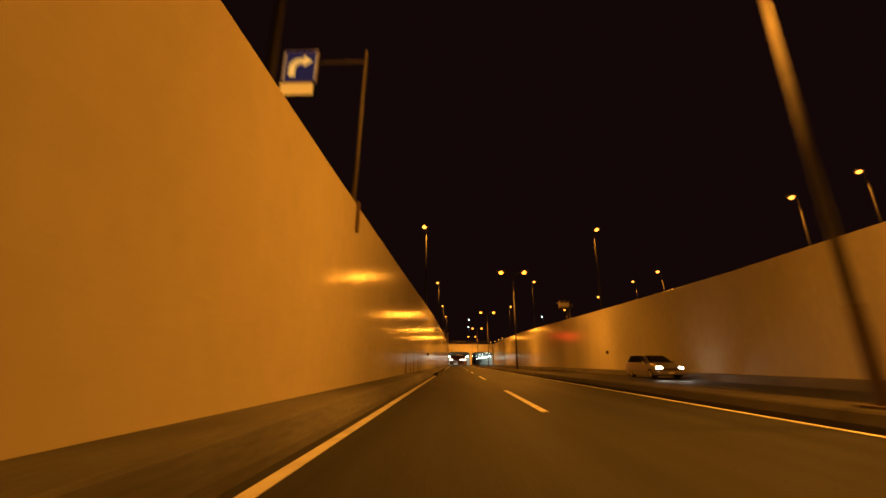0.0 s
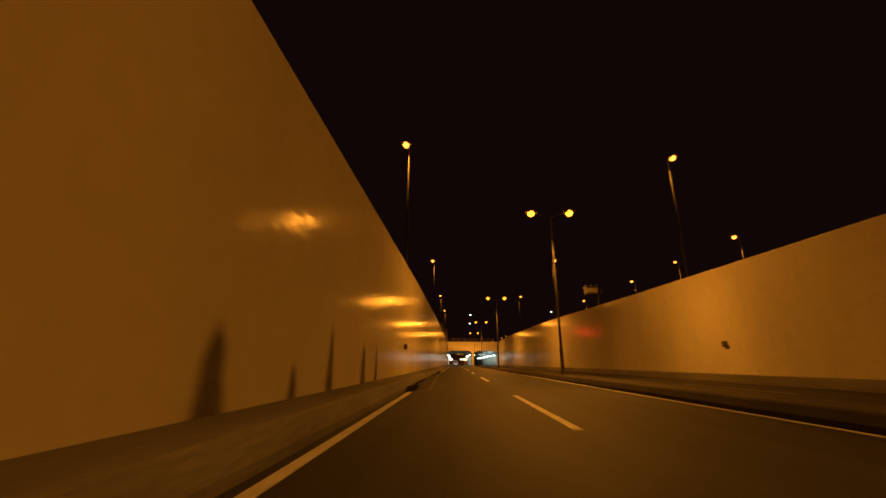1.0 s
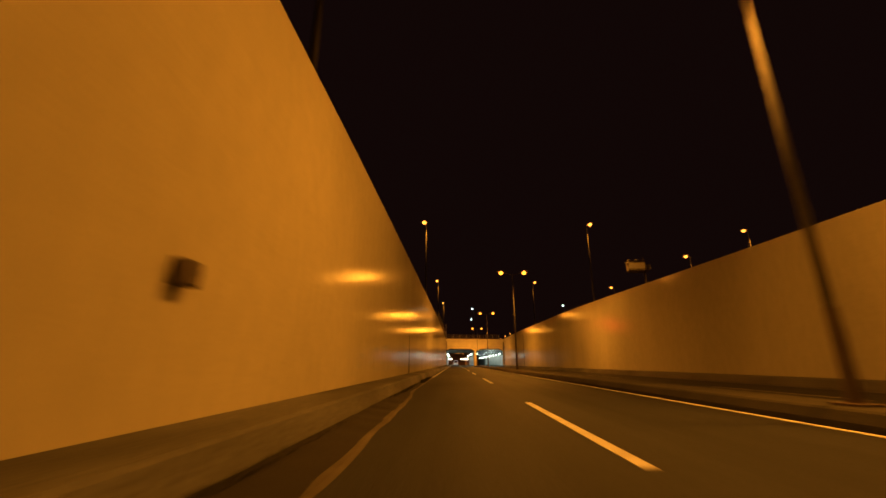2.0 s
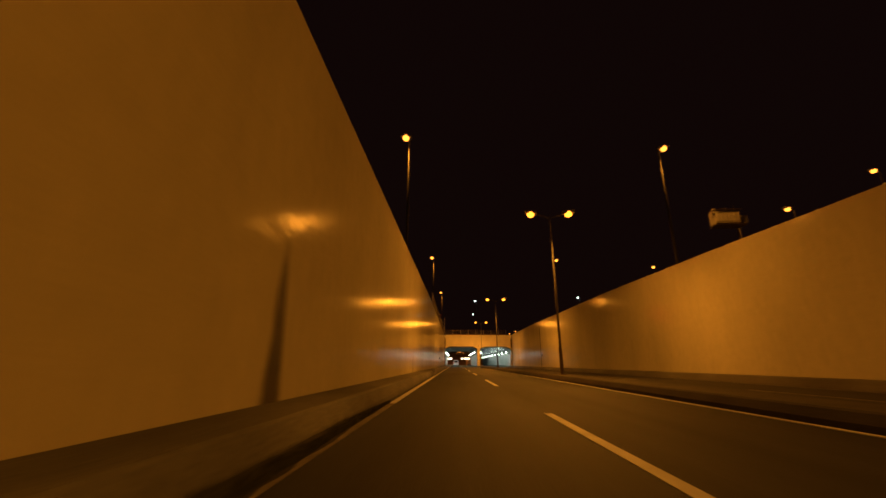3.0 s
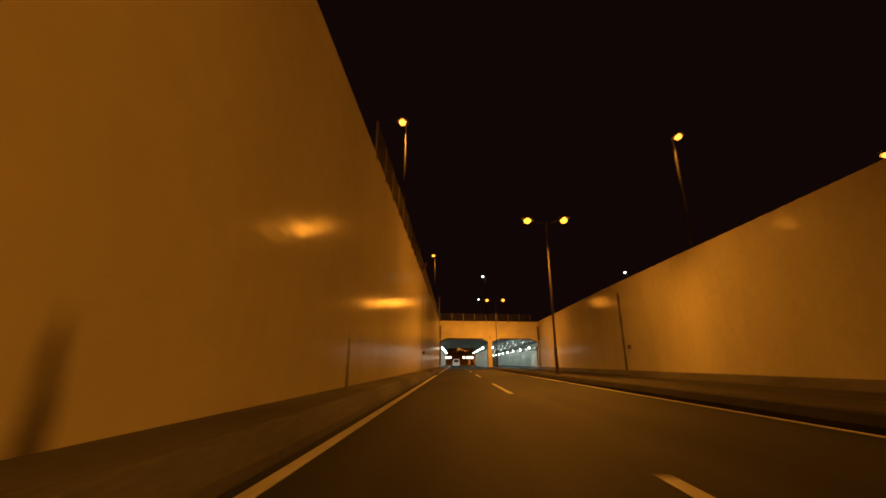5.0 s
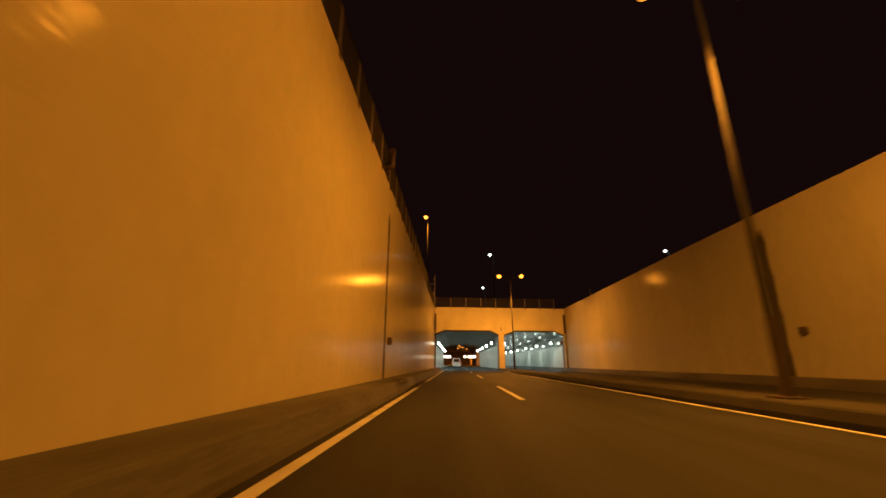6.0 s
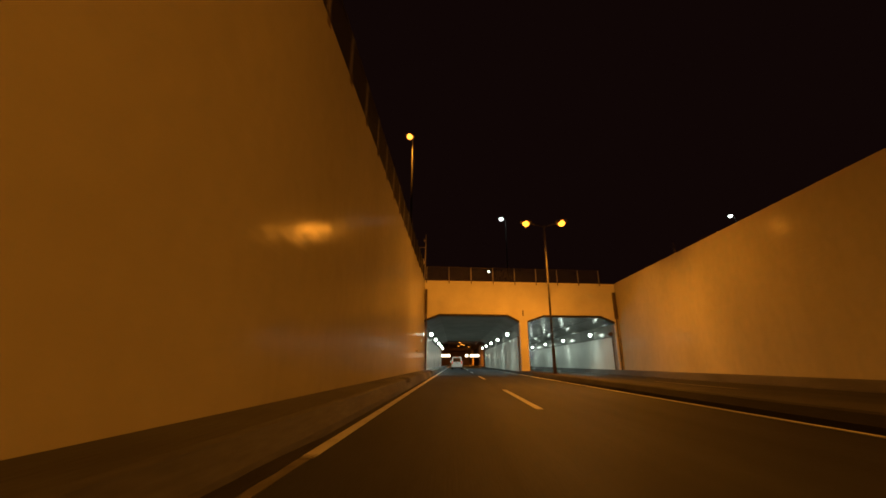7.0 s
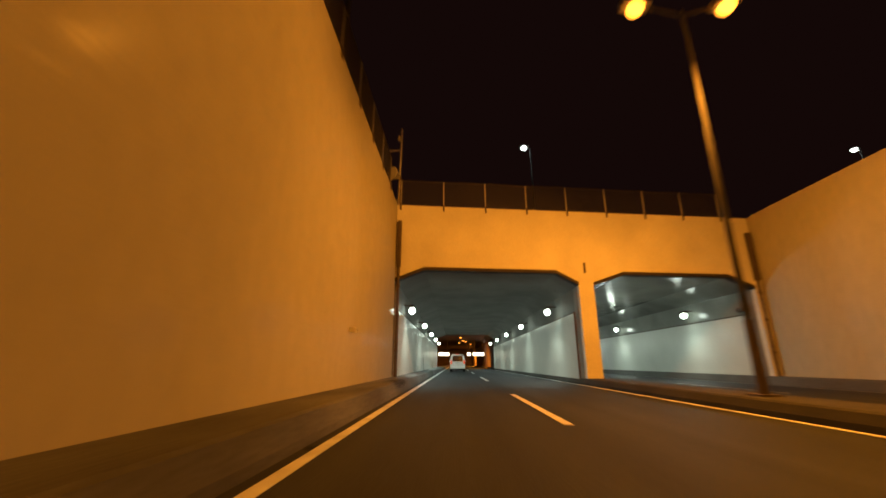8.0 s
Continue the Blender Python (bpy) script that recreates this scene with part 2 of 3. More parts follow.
# ---- retaining walls ----
def retaining_wall(name, x, side, table, label):
    rows = []
    for y in y_steps(Y_BACK, portal_y(x) - 0.002, 6):
        z = level(table, y)
        rows.append([(x, y, 0.2), (x, y, z), (x + side * 0.36, y, z + 0.02), (x + side * 0.36, y, 0.2)])
    w = structure(mesh_object(name, strip(rows, True), PANEL), label, "wall")
    rows = []
    for y in y_steps(Y_BACK, portal_y(x) - 0.3, 6):
        z = level(table, y)
        rows.append([(x + side * 0.004, y, z - 0.01), (x + side * 0.01, y, z + 0.05), (x + side * 0.37, y, z + 0.06), (x + side * 0.37, y, z - 0.01)])
    c = part("coping", strip(rows, True), PANEL, w, "cream coping")
    return w


wall_left = retaining_wall("wall_left", X_LEFT, -1, LEFT_TOP, "tall smooth cream retaining wall rising beside the road")
wall_right = retaining_wall("wall_right", X_RIGHT, 1, RIGHT_TOP, "tall smooth cream retaining wall across the road")

# ground above the walls, over the tunnel and to the horizon
bm = bmesh.new()
FAR = 1800.0
ys = [-FAR] + y_steps(Y_BACK, 160, 10) + [FAR]
for side, x, table in ((-1, X_LEFT, LEFT_TOP), (1, X_RIGHT, RIGHT_TOP)):
    x0 = x + side * 0.37
    prev = None
    for y in ys:
        z = level(table, y) - 0.25
        row = [bm.verts.new((xx, y, zz)) for xx, zz in ((x0, z), (x + side * 60, z), (x + side * FAR, z))]
        if prev:
            for i in range(2):
                bm.faces.new((prev[i], prev[i + 1], row[i + 1], row[i]))
        prev = row
zt = 7.8
q = [bm.verts.new(p) for p in ((X_LEFT - 0.37, Y_PORTAL + 0.5, zt), (X_RIGHT + 0.37, portal_y(X_RIGHT) + 0.5, zt), (X_RIGHT + 0.37, FAR, zt), (X_LEFT - 0.37, FAR, zt))]
bm.faces.new(q)
structure(mesh_object("ground", bm, EARTH), "dark ground above the cutting", "ground")

# ---- portal ----
Z_CHAMFER, Z_SOFFIT, TOP = 4.46, 5.0, 8.13
LEFT_HOLE = [(-2.66, 0), (-2.66, Z_CHAMFER), (-1.36, Z_SOFFIT), (4.77, Z_SOFFIT), (5.82, Z_CHAMFER), (5.82, 0)]
RIGHT_HOLE = [(6.55, 0), (6.55, Z_CHAMFER), (8.09, Z_SOFFIT), (13.45, Z_SOFFIT), (14.75, Z_CHAMFER), (14.75, 0)]


def skewed(bm):
    for v in bm.verts:
        v.co.y += SKEW * (v.co.x - X_LEFT)
    return bm


outline = [(-3.03, TOP), (-3.03, Z_CHAMFER)] + LEFT_HOLE[1:5] + [(5.82, 0.2), (6.55, 0.2)] + RIGHT_HOLE[1:5] + [(14.75, 0.2), (15.48, 0.2), (15.48, TOP)]
bm = skewed(prism(outline, Y_PORTAL, Y_PORTAL + 0.3))
bm.normal_update()
bmesh.ops.triangulate(bm, faces=[f for f in bm.faces if len(f.verts) > 4])
portal = structure(mesh_object("portal", bm, PORTAL_MAT), "cream concrete tunnel portal with two chamfered openings", "portal")

# ---- tunnel tubes ----
def tube(name, hole, label, mat, y_end):
    x0, x1 = hole[0][0], hole[-1][0]
    z_ch, z_top = hole[1][1], hole[2][1]
    xa, xb = hole[2][0], hole[3][0]
    def sect(y, o):
        return [(x0 - o, y, -0.1), (x0 - o, y, z_ch), (xa, y, z_top + o), (xb, y, z_top + o), (x1 + o, y, z_ch), (x1 + o, y, -0.1)]
    ya = Y_PORTAL + 0.28
    rows = [[(x, y + SKEW * (x - X_LEFT), z) for x, y, z in sect(ya, 0.03)]] + [sect(y, 0.03) for y in y_steps(ya + 5, y_end, 12)]
    bm = strip(rows)
    return structure(mesh_object(name, bm, mat), label, "tunnel")


tube_l = tube("tunnel_left", LEFT_HOLE, "dim grey concrete tunnel tube with a chamfered ceiling", SOFFIT, Y_END)
tube_r = tube("tunnel_right", RIGHT_HOLE, "dim grey concrete tunnel tube for oncoming traffic", SOFFIT_GLOSS, Y_FAR)


def lining(tube_ob, x, side, y_end):
    """Wall lining that begins behind a bare concrete jamb, with a dark end profile."""
    y0 = portal_y(x) + 0.95
    xs = sorted((x, x + side * 0.06))
    part("jamb", box(*sorted((x - side * 0.02, x + side * 0.02)), portal_y(x) + 0.31, y0 - 0.08, 0.2, 4.42), CONCRETE, tube_ob, "bare grey concrete jamb")
    part("end_profile", box(*sorted((x, x + side * 0.085)), y0 - 0.08, y0 - 0.002, 0.2, 3.28), DARK_STEEL, tube_ob, "dark steel end profile")
    part("top_profile", box(*sorted((x, x + side * 0.09)), y0, y_end, 3.252, 3.32), DARK_STEEL, tube_ob, "dark cable rail over the lining")
    return part("lining_panel", box(*xs, y0, y_end, 0.2, 3.25), LINING, tube_ob, "pale grey-green wall lining panels")


for t_ob, x, s in ((tube_l, -2.66, 1), (tube_l, 5.82, -1), (tube_r, 6.55, 1), (tube_r, 14.75, -1)):
    lining(t_ob, x, s, Y_END if t_ob == tube_l else Y_FAR)

# added dark band round the top of each opening, for the shade of its edge
for hole in (LEFT_HOLE, RIGHT_HOLE):
    low = hole[1:5]
    outline = [(x, z - 0.02) for x, z in low] + [(x, z + 0.13) for x, z in low[::-1]]
    bm = skewed(prism(outline, Y_PORTAL - 0.05, Y_PORTAL + 0.34))
    bmesh.ops.triangulate(bm, faces=[f for f in bm.faces if len(f.verts) > 4])
    part("edge_shade_band", bm, EDGE_SHADE, portal, "dark band painted as shade over the opening")

# ---- road markings ----
PERIOD = 15.37
for i in range(-6, 22):
    y = 8.06 + PERIOD * i
    structure(mesh_object("lane_dash", box(1.66, 1.81, y + 0.15, y + 6.25, 0.008, 0.022), PAINT), "white painted lane dash on asphalt", "lane marking")
for x0, x1, y0, y1, mat, label in (
    (-1.565, -1.42, -90, 31.8, PAINT, "white painted edge line"),
    (-1.565, -1.42, 47.3, 62.3, WORN_PAINT, "worn painted edge line half buried in dirt"),
    (-1.565, -1.42, 62.4, 121.2, PAINT, "white painted edge line"),
    (-1.56, -1.445, 121.3, 126.8, WORN_PAINT, "worn painted edge line half buried in dirt"),
    (-1.565, -1.42, 126.9, Y_FAR, PAINT, "white painted edge line"),
    (5.48, 5.6, -90, Y_FAR, PAINT, "white painted edge line"),
    (13.8, 13.94, -90, Y_FAR, WORN_PAINT, "worn painted edge line"),
):
    structure(mesh_object("edge_line", box(x0, x1, y0, y1, 0.004, 0.012), mat), label, "lane marking")
for i in range(-6, 22):
    y = -0.3 + PERIOD * i
    structure(mesh_object("lane_dash", box(10.4, 10.55, y, y + 6.35, 0.012, 0.026), WORN_PAINT), "worn painted lane dash on asphalt", "lane marking")


# ---- lamps ----
def light(name, where, watt, colour, radius=0.15, kind="SPOT", cone=172.0, aim=(0, 0, -1), blend=0.6):
    d = bpy.data.lights.new(name, kind)
    d.energy, d.color, d.shadow_soft_size = watt, colour, radius
    if kind == "SPOT":
        d.spot_size, d.spot_blend = radians(cone), blend
    o = new(name, d)
    o.matrix_basis = look(where, Vector(where) + Vector(aim))
    return o


def head_parts(parent, x, side, z, lens_mat, size=1.22):
    bm = box(x - 0.34 * size, x + 0.34 * size, -0.16 * size, 0.16 * size, z, z + 0.17 * size, bevel=0.05 * size)
    for v in bm.verts:
        v.co.z += side * (v.co.x - x) * 0.12
        if v.co.z > z + 0.1:
            v.co.y *= 0.75
    house = part("housing", bm, STEEL, parent, "grey cast lamp housing")
    bm = bmesh.new()
    bmesh.ops.create_uvsphere(bm, u_segments=14, v_segments=8, radius=1.0)
    for v in bm.verts:
        v.co = Vector((x + v.co.x * 0.2 * size, v.co.y * 0.18 * size, z - 0.03 + v.co.z * 0.18 * size))
    part("lens", bm, lens_mat, house, "glowing orange sodium lens" if "sodium" in lens_mat.name else "glowing white lens", True)


def median_lamp():
    t = thing("street_lamp", pose(X_MEDIAN, POLES[0], 0.28), "tall double-headed grey steel lamp on the median", "street lamp", "lamps along the median")
    part("base_plate", box(-0.22, 0.22, -0.22, 0.22, -0.01, 0.04, bevel=0.01), DARK_STEEL, t)
    part("sleeve", rod((0, 0, 0.03), (0, 0, 1.55), 0.115, 0.1, 16), DARK_STEEL, t, "dark steel base sleeve")
    part("pole", rod((0, 0, 0.02), (0, 0, 10.05), 0.085, 0.045, 16), POLE, t, "tapered galvanised pole", True)
    for s in (-1, 1):
        part("arm", rod((0, 0, 9.88), (s * 1.0, 0, 10.2), 0.036, 0.032, 10), POLE, t)
        head_parts(t, s * 1.25, s, 10.2, LENS_SODIUM)
    return t


first = median_lamp()
for y in POLES[1:]:
    copy_thing(first, pose(X_MEDIAN, y, 0.28))
for y in POLES:
    for s in (-1, 1):
        # two lobes a head, up and down the road
        for f in (-1, 1):
            light("median_lamp_light", (X_MEDIAN + s * 1.3, y, 10.06), HEAD_WATT, SODIUM, cone=132, aim=(s * 0.4, f * 0.68, -1), blend=1.0)


def outer_lamp(x, y, side, z0, z1, group, lens, watt=OUTER_WATT, reach=0.5):
    t = thing("street_lamp", pose(x, y, z0), "tall single-headed grey steel lamp above the cutting", "street lamp", group)
    h = z1 - z0
    part("pole", rod((0, 0, 0), (0, 0, h - 0.1), 0.1, 0.05, 14), OUTER_POLE, t, "tapered pole with weak light put into its colour", True)
    part("arm", rod((0, 0, h - 0.2), (side * reach, 0, h + 0.05), 0.035, 0.03, 8), STEEL, t)
    head_parts(t, side * (reach + 0.05), side, h, lens)
    light("outer_lamp_light", (x + side * (reach + 0.3), y, z1 - 0.42), watt, SODIUM if "sodium" in lens.name else WHITE_TUBE, cone=150, aim=(side * 0.6, 0, -1))
    return t


for y, z in ((6.2, 15.8), (42.1, 15.95), (77.0, 16.45), (110.1, 16.45), (149.1, 17.9)):
    outer_lamp(-3.55 if y < 10 else -3.13, y, -1, level(LEFT_TOP, y) - 0.26, z, "lamps above the near wall", LENS_OUTER, reach=0.2)
for x, y, z in ((17.15, 46.07, 16.8), (16.1, 80.27, 17.2), (15.65, 112.55, 16.55)):
    outer_lamp(x, y, 1, level(RIGHT_TOP, y) - 0.26, z, "lamps above the far wall", LENS_OUTER, reach=0.4)
for x, y, z in ((34.5, 37.2, 17.0), (42.0, 37.3, 19.8), (32.5, 60.8, 14.8), (40.6, 87.3, 18.6), (33.1, 88.9, 15.4), (32.3, 114.0, 15.7), (37.4, 195.1, 16.7)):
    outer_lamp(x, y, -1, level(RIGHT_TOP, min(y, 160)) - 0.26, z, "lamps along the side street", LENS_OUTER, STREET_WATT)
for x, y, z in ((6.7, 170.4, 19.0), (7.4, 198.2, 18.4), (38.9, 174.3, 20.6)):
    outer_lamp(x, y, -1, 7.79, z, "white lamps beyond the portal", LENS_WHITE, 8.0)
for x, y, z in ((31.3, 341.6, 17.9), (28.7, 282.3, 15.7), (28.4, 255.9, 15.4), (29.0, 240.1, 15.4)):
    outer_lamp(x, y, -1, 7.79, z, "lamps along the side street", LENS_OUTER, 300.0)


def signal_lamp():
    """A deeply hooded red signal head on a bracket at the wall top, turned across the road."""
    x, y, turn = X_LEFT + 0.12, 119.0, 15.5
    z0 = level(LEFT_TOP, y)
    t = thing("signal_lamp", pose(x, y, z0, 0, 0, turn), "small hooded red signal lamp on the wall top", "signal lamp")
    h = 0.62
    part("post", rod((-0.1, 0.2, 0.0), (-0.1, 0.2, h + 0.2), 0.035, 0.035, 10), DARK_STEEL, t)
    part("bracket", box(-0.42, 0.0, 0.12, 0.28, -0.03, 0.05, bevel=0.01), DARK_STEEL, t)
    head = part("head", box(-0.2, 0.2, -0.04, 0.2, h - 0.2, h + 0.2, bevel=0.03), DARK_STEEL, t, "dark steel signal case")
    ring = []
    for r in (0.125, 0.11):
        for yy in (-0.04, -0.95):
            ring.append([(r * math.cos(a), yy, h + r * math.sin(a)) for a in (math.tau * k / 20 for k in range(21))])
    part("hood", strip([ring[0], ring[1], ring[3], ring[2]]), DARK_STEEL, head, "long tube hood round the lens")
    part("lens", rod((0, -0.035, h), (0, -0.06, h), 0.105, 0.095, 20), LENS_SIGNAL, head, "glowing red lens")
    way = Vector((math.sin(radians(turn)), -math.cos(radians(turn)), -0.04))
    light("signal_light", Vector((x, y, z0 + h)) + 1.0 * way, 3600, (1.0, 0.03, 0.015), 0.14, "SPOT", 25, way, 0.4)
    return t


signal_lamp()


# ---- tunnel lights ----
def tunnel_light(x, side, y, z):
    t = thing("tunnel_light", pose(x, y, z), "glowing white lamp on the tunnel wall", "tunnel light", "lamps along the tunnel walls")
    house = part("housing", box(-0.12, 0.12, -0.3, 0.3, 0.0, 0.14, bevel=0.03), DARK_STEEL, t)
    bm = bmesh.new()
    bmesh.ops.create_uvsphere(bm, u_segments=12, v_segments=8, radius=1.0)
    for v in bm.verts:
        v.co = Vector((v.co.x * 0.17, v.co.y * 0.2, -0.15 + v.co.z * 0.17))
    part("lens", bm, LENS_TUBE, house, "glowing white lens", True)
    part("bracket", box(min(0, -side * 0.5), max(0, -side * 0.5), -0.04, 0.04, 0.1, 0.16), DARK_STEEL, t)
    return t


for x, s, y, z, dy, n in ((-2.24, 1, 160.6, 3.72, 8.85, 5), (5.2, -1, 162.2, 3.82, 9.1, 5), (14.2, -1, 164.8, 3.9, 10.6, 11), (7.05, 1, 163.2, 3.9, 10.6, 11)):
    for k in range(n):
        yy = y + dy * k
        if yy < (Y_END if x < 6.5 else Y_FAR):
            tunnel_light(x, s, yy, z)
            if k < 7:
                light("tunnel_light_glow", (x + s * 0.2, yy, z - 0.5), TUBE_WATT, WHITE_TUBE, 0.25, "SPOT", 172, (s * 0.75, 0.2 if x < 6.5 else -0.05, -0.85), 0.8)


# ---- wide section beyond the tubes ----
rows = [[(-7.2, y, -0.1), (-7.2, y, 4.9), (-5.8, y, 5.8), (5.6, y, 5.8), (6.4, y, 5.1), (6.4, y, -0.1)] for y in y_steps(Y_END + 0.3, Y_FAR, 15)]
structure(mesh_object("hall_vault", strip(rows), BROWN), "dark brown tunnel hall beyond the tubes", "tunnel")
bm = bmesh.new()
for x0, x1 in ((-7.2, -2.66), (5.82, 6.4)):
    box(x0, x1, Y_END + 0.02, Y_END + 0.3, -0.1, 5.9, bm)
box(-2.66, 5.82, Y_END + 0.02, Y_END + 0.3, Z_SOFFIT, 5.9, bm)
structure(mesh_object("hall_front", bm, BROWN), "brown concrete end wall around the tubes", "wall")
structure(mesh_object("wall_back", box(X_LEFT - 0.5, X_RIGHT + 0.5, -220.0, -219.02, -0.1, 4.9), CONCRETE), "plain concrete end wall of the cutting", "wall")
structure(mesh_object("hall_back", box(-7.4, 15.4, Y_FAR, Y_FAR + 0.4, -0.1, 6.0), BROWN), "dark brown end wall far down the tunnel", "wall")
structure(mesh_object("hall_floor", box(-7.3, -2.0, Y_END, Y_FAR, -0.3, -0.02), ASPHALT), "dark asphalt beside the lanes", "floor")
for x, w in ((-2.4, 2.3), (3.05, 0.75), (5.1, 2.4)):
    t = thing("lit_board", pose(x, 228, 2.5), "long glowing white board hung in the tunnel", "sign board", "boards in the tunnel")
    part("case", box(-w / 2 - 0.1, w / 2 + 0.1, 0.0, 0.3, -0.1, 0.75, bevel=0.04), DARK_STEEL, t)
    part("face", box(-w / 2, w / 2, -0.03, 0.02, 0.0, 0.65), LENS_BOARD, t, "glowing white face")
    for sx in (-1, 1):
        part("hanger", rod((sx * w * 0.35, 0.15, 0.7), (sx * w * 0.35, 0.15, 3.32), 0.04), DARK_STEEL, t)
for x, y in ((1.1, 215), (1.75, 225), (1.0, 235), (2.4, 229), (3.9, 241)):
    t = thing("ceiling_light", pose(x, y, 5.55), "small glowing orange lamp under the tunnel ceiling", "ceiling light", "lamps in the tunnel hall")
    part("housing", box(-0.25, 0.25, -0.12, 0.12, 0.0, 0.26, bevel=0.04), DARK_STEEL, t)
    part("lens", box(-0.22, 0.22, -0.1, 0.1, -0.08, 0.01, bevel=0.03), LENS_OUTER, t, "glowing orange lens")
light("hall_light", (1.4, 215, 5.1), 7000, SODIUM, 0.2, "SPOT", 150, (0, 0.5, -1))
# added fill with no fixture, to brighten the far end wall
light("hall_light", (3.9, 265, 5.0), 14000, SODIUM, 0.2, "SPOT", 150, (0, 0.4, -1))


# ---- dark streaks, joints and boxes on the walls ----
def soft_strip(name, wall, x, side, rows, label):
    """A skin on a wall from rows of (y, half width, z, strength), soft at its edges."""
    cols = (-1.0, -0.55, 0.0, 0.55, 1.0)
    bm = bmesh.new()
    grid = [[bm.verts.new((x + side * 0.005, y + c * half, z)) for c in cols] for y, half, z, f in rows]
    for a, b in zip(grid, grid[1:]):
        for k in range(4):
            bm.faces.new((a[k], a[k + 1], b[k + 1], b[k]))
    ob = part(name, bm, STAIN_STREAK, wall, label)
    soft = ob.data.attributes.new("soft", "FLOAT", "POINT")
    soft.data.foreach_set("value", [f * v for y, half, z, f in rows for v in (0.0, 0.75, 1.0, 0.75, 0.0)])
    return ob


def streak(wall, x, side, y, z1, w, z0=VERGE - 0.02):
    """A streak that narrows and fades upwards."""
    rows = []
    for i in range(15):
        f = i / 14
        half = w / 2 * (1 - 0.85 * f ** 1.2) * (1 + 0.08 * math.sin(7.3 * f + y)) + 0.015
        rows.append((y + 0.01 * math.sin(11 * f + 2 * y), half, z0 + (z1 - z0) * f, min(1.0, 3.0 * (1 - f))))
    return soft_strip("streak", wall, x, side, rows, "dark tapering streak")


for y, z, w in ((21.9, 1.46, 0.75), (24.15, 1.0, 0.4), (26.1, 1.82, 0.55), (29.2, 1.6, 0.8), (31.1, 1.6, 0.5), (58.4, 2.91, 0.7), (78.15, 1.62, 0.3), (90.1, 1.37, 0.25), (97.5, 1.78, 0.3)):
    streak(wall_left, X_LEFT, 1, y, z, w)


def joint(wall, x, side, y, z1, w, label):
    """A full-height wall joint with dark, uneven staining."""
    rows = []
    for i in range(25):
        f = i / 24
        half = w / 2 * (1 + 0.12 * math.sin(23 * f) + 0.08 * math.sin(51 * f + 1))
        rows.append((y, half, VERGE - 0.02 + (z1 - VERGE) * f, min(1.0, 12 * (1 - f))))
    return soft_strip("joint", wall, x, side, rows, label)


joint(wall_left, X_LEFT, 1, 120.05, 6.97, 0.5, "dark sealed wall joint")
joint(wall_right, X_RIGHT, -1, 123.8, 7.4, 0.6, "dark sealed wall joint")


def wall_box(x, side, y, z, size, mat):
    t = thing("junction_box", pose(x, y, z), "small dark steel junction box on the wall", "junction box", "boxes on the walls")
    sgn = sorted((0, side * 0.14))
    part("case", box(sgn[0], sgn[1], -size / 2, size / 2, -size / 2, size / 2, bevel=0.015), mat, t)
    a = sorted((side * 0.135, side * 0.155))
    lid = part("door", box(a[0], a[1], -size * 0.42, size * 0.42, -size * 0.42, size * 0.42, bevel=0.004), mat, t)
    a = sorted((side * 0.15, side * 0.175))
    part("latch", box(a[0], a[1], size * 0.3, size * 0.36, -0.03, 0.03), STEEL, lid)
    return t


wall_box(X_LEFT, 1, 38.6, 1.75, 0.26, DARK_STEEL)
wall_box(X_LEFT, 1, 120.85, 1.76, 0.28, DARK_STEEL)
wall_box(X_LEFT, 1, 150.0, 1.73, 0.13, SIGN_WHITE)
wall_box(X_RIGHT, -1, 40.3, 1.97, 0.32, DARK_STEEL)
wall_box(X_RIGHT, -1, 122.6, 2.29, 0.32, DARK_STEEL)


# ---- fences ----
PANEL_W, FENCE_H = 1.85, 1.29


def fence_meshes(width):
    post = box(-0.03, 0.03, -0.03, 0.03, -0.06, FENCE_H, bevel=0.006)
    bracket = box(-0.04, 0.04, -0.075, -0.025, -0.24, 0.1, bevel=0.01)
    net = bmesh.new()
    for i in range(25):
        z = 0.08 + (FENCE_H - 0.1) * i / 24
        box(0.03, width - 0.03, -0.003, 0.003, z - 0.004, z + 0.004, net)
    for i in range(33):
        x = 0.04 + (width - 0.08) * i / 32
        box(x - 0.004, x + 0.004, -0.004, 0.002, 0.08, FENCE_H - 0.02, net)
    rail = box(0.02, width - 0.02, -0.02, 0.02, FENCE_H - 0.04, FENCE_H, bevel=0.004)
    return post, bracket, net, rail


def fence(m, n, width, slope=None):
    """n bays along local x; the local -y side faces the cutting."""
    t = thing("fence", m, "dark wire mesh fence on steel posts above the wall", "fence")
    made = None
    for i in range(n + 1):
        dz = slope(i) if slope else 0.0
        if made is None:
            made = [part(nm, bm, mt, t) for nm, bm, mt in zip(("post", "bracket", "mesh_panel", "rail"), fence_meshes(width), (STEEL, DARK_STEEL, WIRE, WIRE))]
            for o in made:
                o.location = (0, 0, dz)
        else:
            for o in made[: 4 if i < n else 2]:
                c = o.copy()
                scene.collection.objects.link(c)
                c.parent = t
                c.location = (i * width, 0, dz)
    return t


FENCE_Y = 99.5
n_left = 30
fence(pose(X_LEFT - 0.035, FENCE_Y, 8.12, 0, 0, 90), n_left, PANEL_W, lambda i: level(LEFT_TOP, FENCE_Y + i * PANEL_W) - 8.05)
fence(pose(X_LEFT + 0.15, Y_PORTAL + 0.05, TOP, 0, 0, math.degrees(math.atan(SKEW))), 8, 2.04)


